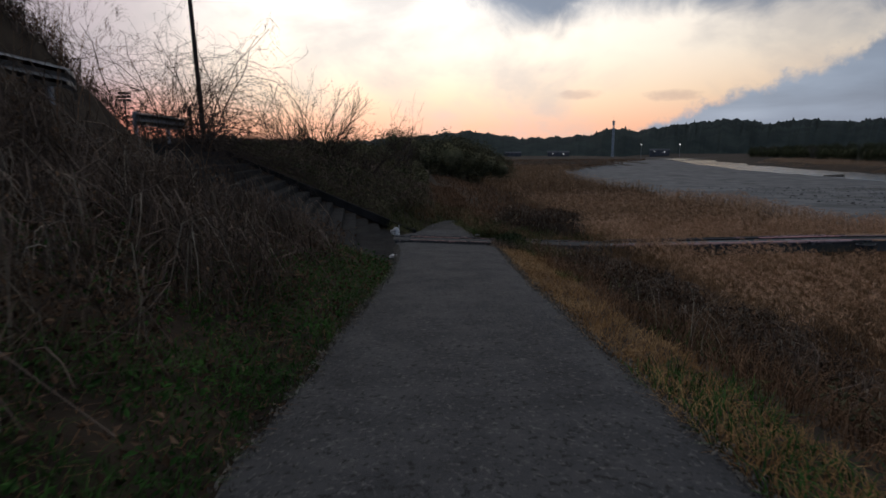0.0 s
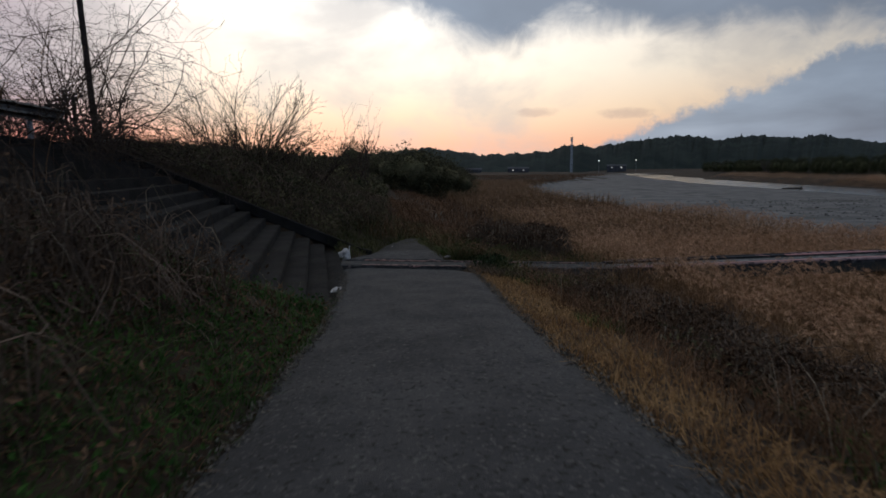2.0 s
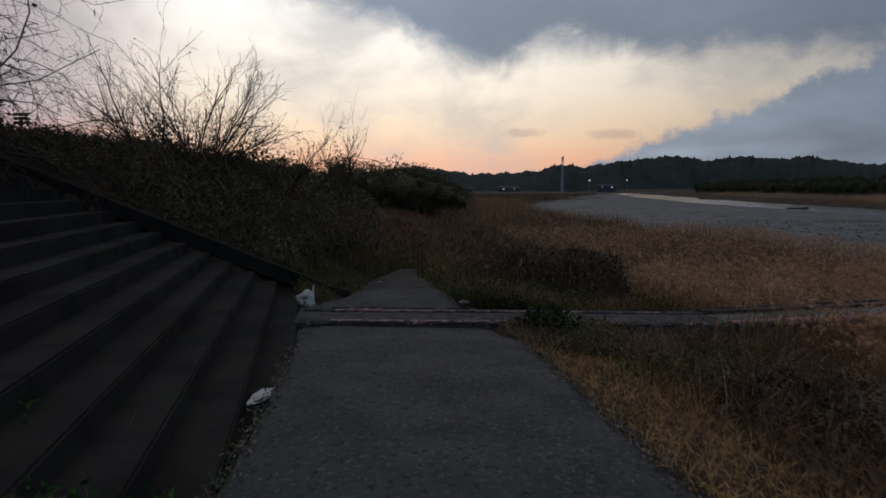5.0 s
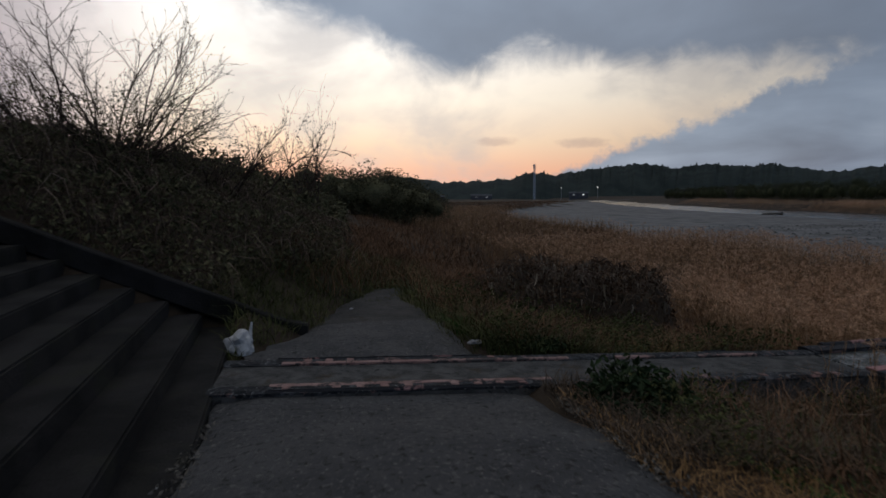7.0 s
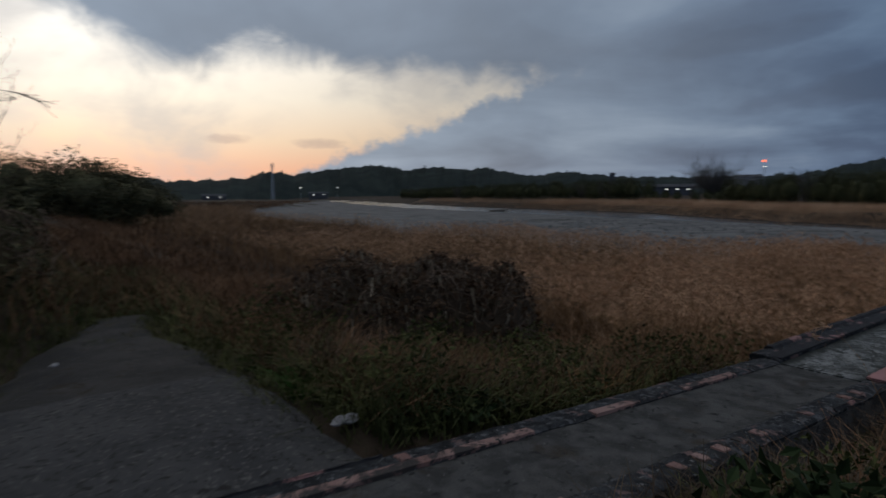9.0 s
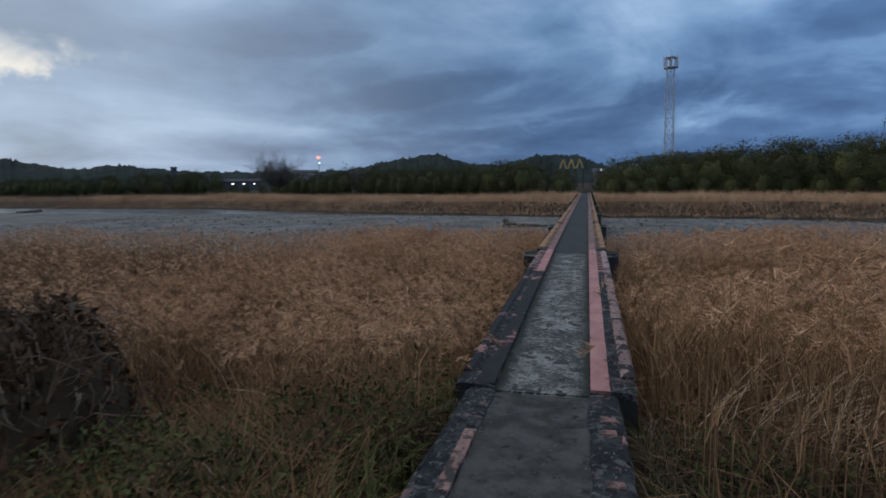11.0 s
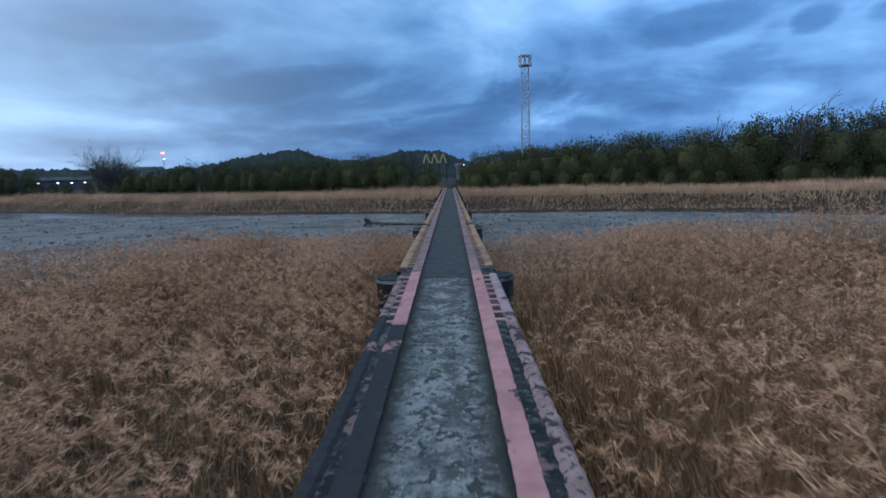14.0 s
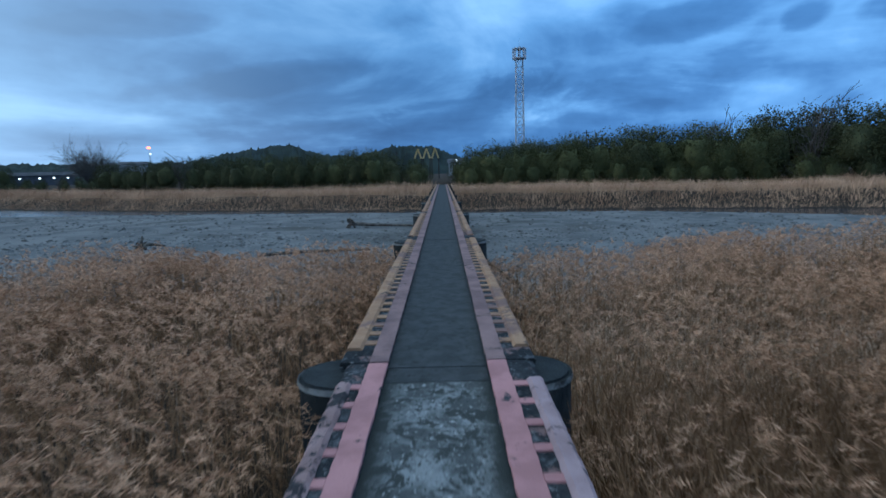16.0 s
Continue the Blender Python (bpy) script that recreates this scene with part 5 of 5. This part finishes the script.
for hx, hy, hr, hh in ((4.9, -7.2, 1.0, 0.75), (5.8, -9.4, 1.2, 0.75), (5.0, -12.6, 0.8, 0.5), (6.9, -5.2, 1.1, 0.6), (4.7, -15.6, 0.7, 0.5), (7.4, -11.2, 1.3, 0.6), (8.6, -7.6, 1.2, 0.6), (4.3, -17.2, 0.6, 0.4), (4.7, -4.4, 0.8, 0.55), (5.9, -3.4, 1.0, 0.6), (5.7, -6.3, 1.1, 0.75), (6.8, -8.2, 1.2, 0.8), (4.5, -9.8, 0.8, 0.6), (5.3, -11.2, 0.9, 0.6)):
    vine_hummock(hx, hy, hr, hh)


def weed_plant(x, y, z, r, h, n, label):
    root = tagged(new("weed_plant"), label, "plant")
    root.location = (x, y, z)
    c = rng.normal(0, 1, (n, 3))
    c /= np.linalg.norm(c, axis=1, keepdims=True)
    c *= rng.uniform(0.3, 1.0, (n, 1)) ** 0.5 * np.array([r, r, h * 0.5]) * (1 + 0.25 * np.sin(c[:, :1] * 5 + c[:, 1:2] * 4))
    c[:, 2] += h * 0.5
    v, f = leaf_arrays(c, rng.uniform(0.03, 0.06, n))
    part("foliage", mesh_np("foliage", v, f, WEED), WEED, root)
    a = rng.uniform(0, 6.28, 14)
    p, rr = branch_level(np.zeros((14, 3)), np.stack([np.cos(a) * 0.5, np.sin(a) * 0.5, np.ones(14)], 1), np.full(14, h * 0.9), np.full(14, 0.006), 5, 0.15, 0.1)
    v, f = tube_arrays(p, rr)
    part("stem_cluster", mesh_np("stem_cluster", v, f, WEED), WEED, root)


weed_plant(3.85, -1.6, -0.2, 0.45, 0.36, 700, "low dark green weed beside the bridge approach")
weed_plant(3.25, -1.45, -0.05, 0.42, 0.55, 900, "bushy dark green weed at the path corner")
weed_plant(3.3, 0.95, -0.02, 0.25, 0.16, 300, "low green weed beside the bridge kerb")


def crumpled(name, sx, sy, sz, seed, mat, label, category, at, turn=0):
    bm = bmesh.new()
    bmesh.ops.create_icosphere(bm, subdivisions=3, radius=1.0)
    for v in bm.verts:
        n = noise.noise(v.co * 1.7 + Vector((seed, 0, 0))) * 0.45 + noise.noise(v.co * 4.5 + Vector((0, seed, 0))) * 0.22
        v.co = v.co * (1 + n)
        v.co.x, v.co.y, v.co.z = v.co.x * sx, v.co.y * sy, max(v.co.z, -0.6) * sz
        v.co.z += 0.6 * sz
    ob = part(name, bm, mat)
    ob.matrix_basis = pose(*at, 0, 0, turn)
    return tagged(ob, label, category)


crumpled("plastic_bag", 0.17, 0.13, 0.17, 3.0, WHITE, "crumpled white plastic bag on the ground", "bag", (-0.42, 1.12, 0.10), 30)
bagtip = part("bag_tip", beam(bmesh.new(), (0.12, 0, 0.12), (0.17, 0.02, 0.36), 0.035, 0.012, 6), WHITE, bpy.data.objects["plastic_bag"])
crumpled("discarded_rag", 0.2, 0.07, 0.035, 8.0, WHITE, "pale crumpled rag lying by the lowest step", "rag", (-0.28, -4.0, 0.28), 70)
crumpled("litter_scrap", 0.10, 0.05, 0.03, 5.0, WALL_PALE, "pale scrap of litter at the path edge", "litter", (2.46, 1.1, 0.08), 10)
crumpled("litter_scrap", 0.05, 0.03, 0.02, 6.0, WALL_PALE, "small pale scrap of litter on the path", "litter", (0.95, 3.9, 0.04), 60)

# ---- river bed: stones and driftwood ----
def stones(n, x0, x1, y0, y1, s0, s1):
    x, y = scatter(x0, x1, y0, y1, n, lambda x, y: (x > gravel_x(y) + 0.4) & (x < stream_x(y) - stream_w(y)) & (np.abs(y) > 0.3))
    m = len(x)
    u = np.array([[1, 0, 0], [0.3, 0.95, 0], [-0.8, 0.6, 0], [-0.8, -0.6, 0], [0.3, -0.95, 0], [0.5, 0.1, 0.8], [-0.3, 0.4, 0.85], [-0.2, -0.45, 0.8]])
    fs = np.array([[0, 1, 5], [1, 6, 5], [1, 2, 6], [2, 3, 6], [3, 7, 6], [3, 4, 7], [4, 5, 7], [4, 0, 5], [5, 6, 7]])
    size = rng.uniform(s0, s1, m) ** 1.0
    a = rng.uniform(0, 6.28, m)
    sc = np.stack([size * rng.uniform(0.7, 1.3, m), size * rng.uniform(0.6, 1.1, m), size * rng.uniform(0.35, 0.8, m)], 1)
    q = (u[None] * (1 + rng.normal(0, 0.12, (m, 8, 1)))) * sc[:, None, :]
    ca, sa = np.cos(a)[:, None], np.sin(a)[:, None]
    v = np.stack([q[..., 0] * ca - q[..., 1] * sa + x[:, None], q[..., 0] * sa + q[..., 1] * ca + y[:, None], q[..., 2] + (ground(x, y) - 0.07)[:, None]], 2).reshape(-1, 3)
    f = (np.arange(m)[:, None, None] * 8 + fs[None]).reshape(-1, 3)
    return v, f


STONE = material("river_stone", (0.11, 0.113, 0.113), (0.2, 0.2, 0.195), 0.8, 0.85, 0, 12, island=0.7)
v, f = joined([stones(11000, 24, 46, -20, 24, 0.03, 0.11), stones(3500, 40, 75, -30, 60, 0.06, 0.2)])
tagged(part("river_stones", mesh_np("river_stones", v, f, STONE), STONE), "loose grey stones of the gravel bar", "stones", kind="stuff")


def driftwood(pts, r, label, snags=0):
    root = tagged(new("driftwood"), label, "driftwood", "driftwood on the gravel")
    p = np.array(pts, float)[None]
    v, f = tube_arrays(p, np.linspace(r, r * 0.5, len(pts))[None], 8)
    part("trunk", mesh_np("trunk", v, f, DRIFT, True), DRIFT, root)
    if snags:
        st = np.repeat(p[0, :1], snags, 0)
        q, rr = branch_level(st, rng.normal(0, 1, (snags, 3)) + np.array([0, 0, 0.4]), rng.uniform(0.25, 0.6, snags), np.full(snags, 0.085), 5, 0.5, 0.0)
        v, f = tube_arrays(q, rr, 5)
        part("roots", mesh_np("roots", v, f, DRIFT, True), DRIFT, root)


driftwood([(49.2, 6.0, -1.75), (49.0, 4.6, -1.85), (48.9, 3.2, -1.9), (48.8, 1.7, -1.95)], 0.13, "stranded root stump with a pale trunk", 26)
driftwood([(36.2, 8.0, -1.95), (36.6, 6.4, -1.9), (36.9, 4.8, -1.92), (37.1, 3.3, -1.95)], 0.09, "thin dark driftwood log on the gravel")
driftwood([(24.6, -2.3, -1.9), (25.2, -1.9, -1.4), (25.9, -1.3, -1.0), (26.4, -1.0, -0.85)], 0.08, "broken driftwood branch leaning against the reeds", 9)
driftwood([(40.0, 15.2, -1.85), (40.2, 14.8, -1.8), (40.5, 14.2, -1.9)], 0.1, "small heap of drift roots", 18)
driftwood([(80.5, 88.0, -1.7), (80.0, 89.5, -1.8), (79.5, 92.0, -1.9)], 0.3, "dark snag stranded in the shallow river", 16)

# ---- far bank ----
def far_bank_reeds():
    sets = []
    y = np.concatenate([rng.uniform(-80, 110, 78000), rng.uniform(110, 210, 9000)])
    off = rng.uniform(0.0, 1.0, len(y)) ** 1.25 * 17.5
    x = stream_x(y) + stream_w(y) * 0.98 + off + 0.5 * wave(0 * y, y, 0.5, 2.0)
    ok = np.abs(y) > 1.0
    x, y, off = x[ok], y[ok], off[ok]
    n = len(x)
    h = rng.uniform(0.75, 1.35, n) * (1 + 0.4 * wave(x, y, 0.18, 3) + 0.22 * wave(x, y, 0.6, 5)) * (0.22 + 0.78 * smooth(off, 0, 6))
    v, f, _ = blade_arrays(on_ground(x, y), h, rng.uniform(0.02, 0.05, n), rng.uniform(0.25, 1.1, n), rng.normal(-0.8, 1.1, n), 2)
    stuff("far_bank_reeds", [(v, f)], FAR_REED, "band of dry reeds along the far river bank", "reeds")


far_bank_reeds()


def crown_reach(d, seed):
    """How far the uneven outline of a crown reaches in direction d."""
    big = noise.noise(Vector(d) * 1.5 + Vector((seed * 3.1, 0, 0)))
    small = noise.noise(Vector(d) * 4.2 + Vector((0, seed * 1.7, 0)))
    return 1 + 0.42 * big + 0.3 * small


def crown_mesh(kind, seed):
    r = np.random.default_rng(seed)
    if kind is LEAF_GREY:
        m = 12
        a, t = r.uniform(0, 6.28, m), r.uniform(0.05, 0.7, m)
        d = np.stack([np.cos(a) * np.sin(t), np.sin(a) * np.sin(t), np.cos(t)], 1)
        p1, r1 = branch_level(np.tile([[0.0, 0.0, 0.4]], (m, 1)), d, r.uniform(4.2, 5.6, m), np.full(m, 0.07), 7, 0.1, 0.03)
        p2, r2 = branch_level(*offshoots(p1, r1, 6, 0.45, 0.4), 5, 0.14, 0.04)
        p3, r3 = branch_level(*offshoots(p2, r2, 4, 0.5, 0.5), 4, 0.16, 0.04)
        return joined([tube_arrays(p1, r1, 4), tube_arrays(p2, np.maximum(r2, 0.02), 3), tube_arrays(p3, np.maximum(r3, 0.016), 3)])
    n = 3300
    d = r.normal(0, 1, (n, 3))
    d /= np.linalg.norm(d, axis=1, keepdims=True)
    reach = np.array([crown_reach(p, seed) for p in d]) * r.uniform(0.68, 1.06, n)
    c = d * reach[:, None] * np.array([2.4, 2.4, 3.0]) + np.array([0, 0, 2.9]) + r.normal(0, 0.1, (n, 3))
    c[:, 2] = np.maximum(c[:, 2], 0.1)
    return leaf_arrays(c, r.uniform(0.07, 0.15, n))


def tree(kind, seed, name, label, group):
    root = tagged(new(name), label, "tree", group)
    v, f = crown_mesh(kind, seed)
    if kind is not LEAF_GREY:
        bm = bmesh.new()
        bmesh.ops.create_icosphere(bm, subdivisions=2, radius=1.0)
        for w in bm.verts:
            k = crown_reach(w.co.normalized(), seed) * 0.56
            w.co = Vector((w.co.x * k * 2.4, w.co.y * k * 2.4, max(0.0, w.co.z * k * 3.0 + 2.9)))
        for p in bm.faces:
            p.smooth = True
        part("inner_foliage", bm, kind, root)
    part("crown", mesh_np("crown", v, f, kind), kind, root)
    part("trunk", beam(bmesh.new(), (0, 0, -0.6), (0.15, 0.1, 3.6), 0.16, 0.06, 7), BARK, root)
    return root


kinds = [tree(LEAF_BAMBOO, s, "riverside_tree", "leafy yellow-green bamboo clump on the far bank", "trees along the far bank") for s in (1, 2, 3)]
kinds += [tree(LEAF_DARK, s, "riverside_tree", "dark evergreen tree on the far bank", "trees along the far bank") for s in (4, 5, 6)]
kinds += [tree(LEAF_GREY, s, "riverside_tree", "grey leafless tree on the far bank", "trees along the far bank") for s in (7, 8)]
kinds += [tree(UNDER, s, "scrub_thicket", "low olive-brown scrub thicket at the foot of the levee", "scrub at the levee foot") for s in (9, 10)]
used = set()


def plant(k, x, y, s, sz):
    m = pose(x, y, float(ground(np.array(x), np.array(y))) - 0.3, 0, 0, random.uniform(0, 360)) @ Matrix.Diagonal((s, s, s * sz, 1))
    if k in used:
        ob = copy_thing(kinds[k], m)
    else:
        used.add(k)
        ob = kinds[k]
    ob.matrix_basis = m


for row, (off, gapy) in enumerate(((19, 2.9), (23.5, 3.6), (31, 8.0))):
    y = -100.0
    while y < 300:
        x = float(stream_x(y) + stream_w(y)) + off + random.uniform(-1.5, 1.5)
        if abs(y) > 1.7:
            if y < -3:
                s = 0.92 + 0.28 * min(1, (-y) / 40) + random.uniform(-0.05, 0.05)
                k = random.choice((0, 1, 2)) if y > -22 else random.choice((0, 1, 2, 3, 6)) if y > -36 else random.choice((3, 4, 5, 5, 6, 7))
                if y < -36:
                    s *= 1.12
            else:
                s = (0.87 if y < 45 else 0.74) + random.uniform(-0.08, 0.08) + (0.12 if y > 60 else 0)
                if 56 < y < 84:
                    s = 0.37
                if y < 6.5:
                    s = 0.6
                k = random.choice((0, 1, 3, 4, 5)) if y < 30 else random.choice((3, 4, 5, 5, 6))
            plant(k, x, y, s, 1.0)
        y += gapy * random.uniform(0.75, 1.25) * (2.0 if y > 110 else 1.0)
y = -95.0
while y < -3:
    plant(random.choice((0, 1, 2)) if y > -40 else random.choice((3, 4)), float(stream_x(y) + stream_w(y)) + 16.5 + random.uniform(-1, 1), y, random.uniform(0.5, 0.68), 1.0)
    y += random.uniform(2.0, 3.4)
# large round bare tree
bare_shrub(183.0, 103.0, 0.6, 10.2, 1.15, 40, "large round bare tree beyond the far bank", mat=BARE_TREE, droop=0.0, wander=0.16, per=(11, 9), trunk=0.17)
for (x, y, s) in ((2.2, 60, 1.0), (4.6, 59, 1.12), (7.0, 61, 1.15), (9.4, 62, 1.05), (11.8, 63, 0.8), (5.6, 65, 1.15), (0.0, 63, 0.9), (-3.0, 66, 0.8), (14, 104, 0.6), (18, 110, 0.5)):
    plant(random.choice((8, 9)), x, y, s * 1.15, 0.8)


# ---- hills ----
def ridge(name, stops, dist, mat, label, rough=0.12):
    azs = np.arange(stops[0][0], stops[-1][0], 0.12)
    els = np.interp(azs, [s[0] for s in stops], [s[1] for s in stops])
    els = els + rough * (0.5 * np.sin(azs * 2.9) + 0.35 * np.sin(azs * 7.3 + 1) + 0.3 * rng.normal(0, 1, len(azs)) * 0.5)
    rows = []
    for d, k in ((0.72, 0.0), (0.8, 0.42), (0.88, 0.72), (0.95, 0.93), (1.0, 1.0), (1.12, 0.6), (1.3, 0.0)):
        r = dist * d * (1 + 0.01 * np.sin(azs * 3 + d * 9))
        z = dist * np.tan(np.radians(els)) * k * (1 + (0.10 * rng.normal(0, 0.6, len(azs)) if 0 < k < 1 else 0)) + (1.8 if k else -3.0)
        a = np.radians(azs)
        rows.append(np.stack([r * np.sin(a), r * np.cos(a), z], 1))
    v = np.concatenate(rows)
    n = len(azs)
    i = (np.arange(len(rows) - 1)[:, None] * n + np.arange(n - 1)[None]).reshape(-1, 1)
    tagged(part(name, mesh_np(name, v, i + np.array([0, 1, n + 1, n])[None], mat, True), mat), label, "hill", kind="structure")


ridge("backdrop", [(-60, 2.0), (-30, 1.6), (-8, 1.0), (0, 1.6), (5, 2.1), (10.4, 1.35), (14, 1.45), (17, 1.65), (18.7, 2.25), (21, 1.95), (25.4, 2.55), (29.4, 2.85), (32, 2.35), (34.5, 2.7), (37.9, 2.35), (39.5, 2.55), (44, 1.7), (47, 2.1), (50, 1.8), (53, 1.5), (60, 1.4), (67, 1.5), (71, 2.3), (75.5, 2.95), (78.5, 1.95), (81.7, 1.75), (85.5, 2.6), (89, 2.5), (92, 1.3), (97, 0.8), (140, 1.0)], 800, HILL, "dark wooded hills on the horizon")
ridge("backdrop", [(90, 0.8), (92.5, 1.6), (95, 2.25), (98, 2.5), (104, 2.1), (120, 2.0)], 2000, HILL_BLUE, "far mountain beyond the trees, tinted blue for haze", 0.03)


# ---- towers, lamps and far buildings ----
def lattice_tower(x, y, z0, z1, w0, w1, label, n, mat, head):
    root = tagged(new("lattice_tower"), label, "tower")
    def corner(t, i):
        w = (w0 + (w1 - w0) * t) / 2
        return Vector((x + (w if i in (0, 3) else -w), y + (w if i in (0, 1) else -w), z0 + (z1 - z0) * t))
    t_leg = 0.16
    for i in range(4):
        part("leg", beam(bmesh.new(), corner(0, i), corner(1, i), t_leg * 0.75, t_leg * 0.55, 6), mat, root)
    for k in range(n):
        bm = bmesh.new()
        for i in range(4):
            j = (i + 1) % 4
            beam(bm, corner(k / n, i), corner((k + 1) / n, j), 0.06, 0.06, 4)
            beam(bm, corner(k / n, j), corner((k + 1) / n, i), 0.06, 0.06, 4)
            beam(bm, corner(k / n, i), corner(k / n, j), 0.06, 0.06, 4)
        part("bracing", bm, mat, root)
    if head:
        part("platform", beam(bmesh.new(), (x, y, z1 - 0.2), (x, y, z1 + 0.1), head, head, 16), mat, root)
        part("upper_ring", beam(bmesh.new(), (x, y, z1 + 2.6), (x, y, z1 + 2.8), head * 0.9, head * 0.9, 16), mat, root)
        for i in range(8):
            a = math.pi * i / 4
            part("antenna", beam(bmesh.new(), (x + head * 0.95 * math.cos(a), y + head * 0.95 * math.sin(a), z1 - 0.4), (x + head * 0.95 * math.cos(a), y + head * 0.95 * math.sin(a), z1 + 3.0), 0.17, 0.17, 6), mat, root)
        part("lightning_rod", beam(bmesh.new(), (x, y, z1), (x, y, z1 + 5.5), 0.09, 0.03, 6), mat, root)
    return root


lattice_tower(190.0, -23.8, 0.3, 34.6, 2.6, 2.0, "tall steel lattice radio tower behind the far trees", 14, TOWER_STEEL, 2.0)
lattice_tower(157.2, 450.0, -2.0, 24.0, 1.4, 1.0, "slim distant lattice mast beyond the gravel bar", 8, TOWER_STEEL, 0.9)


def lamp_post(x, y, h, mat, label, r=0.55):
    root = tagged(new("street_lamp"), label, "street lamp", "distant lamps")
    root.location = (x, y, 0)
    part("post", beam(bmesh.new(), (0, 0, -2.5), (0, 0, h), 0.14, 0.08, 6), STEEL, root)
    bm = bmesh.new()
    bmesh.ops.create_uvsphere(bm, u_segments=12, v_segments=8, radius=r)
    for v in bm.verts:
        v.co = Vector((v.co.x, v.co.y, v.co.z * 0.55 + h))
    part("lamp", bm, mat, root, "glowing lamp")


def at_az(a, d):
    return d * math.sin(radians(a)) + (10.9 if a > 50 else 0.5), d * math.cos(radians(a)) - (0 if a > 50 else 19.0)


for a, d, e in ((21.0, 520, 0.66), (24.3, 520, 0.66), (14.0, 520, 0.02)):
    px, py_ = at_az(a, d)
    lamp_post(px, py_, d * math.tan(radians(e)) + 2.2, LAMP_WHITE, "bright white street lamp far across the river")
rx, ry = at_az(63.6, 330)
lamp_post(rx, ry, 17.6, LAMP_RED, "red warning lamp on a distant mast", 1.0)
ex, ey = at_az(91.4, 180)
lamp_post(ex, ey, 5.0, LAMP_WHITE, "small white lamp at the far bridge end", 0.28)
lamp_post(rx + 0.2, ry - 0.4, 14.6, LAMP_WHITE, "pale lamp under the red warning lamp", 0.45)


def far_house(a, d, w, h, windows, label, wall=WALL_PALE):
    px, py_ = at_az(a, d)
    root = tagged(new("far_building"), label, "building", "distant buildings")
    root.matrix_basis = pose(px, py_, 0, 0, 0, -a)
    part("wall_block", box(-w / 2, w / 2, -3, 3, -3, h), wall, root)
    bm = bmesh.new()
    vs = [bm.verts.new(p) for p in ((-w / 2 - 0.4, -3.4, h), (w / 2 + 0.4, -3.4, h), (w / 2 + 0.4, 3.4, h), (-w / 2 - 0.4, 3.4, h), (-w / 2 - 0.4, 0, h + 1.4), (w / 2 + 0.4, 0, h + 1.4))]
    for q in ((0, 1, 5, 4), (2, 3, 4, 5), (0, 4, 3), (1, 2, 5), (3, 2, 1, 0)):
        bm.faces.new([vs[i] for i in q])
    part("roof", bm, ROOF, root)
    for i in range(windows):
        x = -w / 2 + w * (i + 0.5) / windows
        part("window", box(x - 0.4, x + 0.4, -3.06, -2.98, h - 1.4, h - 0.95), LAMP_WHITE, root, "lit window")


far_house(22.6, 540, 16, 3.5, 2, "low distant building with lit windows", ROOF)
far_house(9.2, 520, 14, 1.5, 0, "small distant dark house", ROOF)
far_house(13.5, 520, 18, 2.0, 2, "small distant house with lit windows", ROOF)
far_house(56.0, 300, 20, 4.6, 4, "low distant building with bright lamps", ROOF)
far_house(54.2, 300, 9, 4.6, 1, "low distant building with one bright lamp", ROOF)
far_house(62.3, 315, 12, 9.0, 0, "pale distant building behind the far trees")
far_house(91.4, 190, 5, 4.4, 0, "small building at the far end of the bridge")
far_house(51.0, 600, 5, 21.0, 0, "distant narrow grey tower block", ROOF)

# yellow truss frames at the far end of the bridge
TRUSS_Y = 1.2
gantry = tagged(new("truss_frame"), "yellow steel truss frames beyond the far bridge end", "truss")
for i in range(3):
    y0 = TRUSS_Y + i * 1.6
    for dy in (-0.62, 0.62):
        part("strut", beam(bmesh.new(), (120.0, y0 + dy, 4.1), (120.0, y0, 5.9), 0.19, 0.17, 6), YELLOW_STEEL, gantry)
        part("post", beam(bmesh.new(), (120.0, y0 + dy, 0.2), (120.0, y0 + dy, 4.15), 0.1, 0.1, 6), POLE, gantry)
for a, d, h in ((58.3, 260, 9.0), (66.8, 260, 10.5), (81.5, 230, 10.8), (85.6, 330, 13.5), (92.4, 260, 11.5), (103.8, 190, 13.5)):
    px, py_ = at_az(a, d)
    ob = tagged(new("power_pole"), "distant utility pole above the trees", "pole", "distant utility poles")
    part("shaft", beam(bmesh.new(), (px, py_, -1), (px, py_, h), 0.2, 0.14, 6), POLE, ob)
    part("crossarm", beam(bmesh.new(), (px - 0.2, py_ - 1.1, h - 0.8), (px + 0.2, py_ + 1.1, h - 0.8), 0.1, 0.1, 4), POLE, ob)
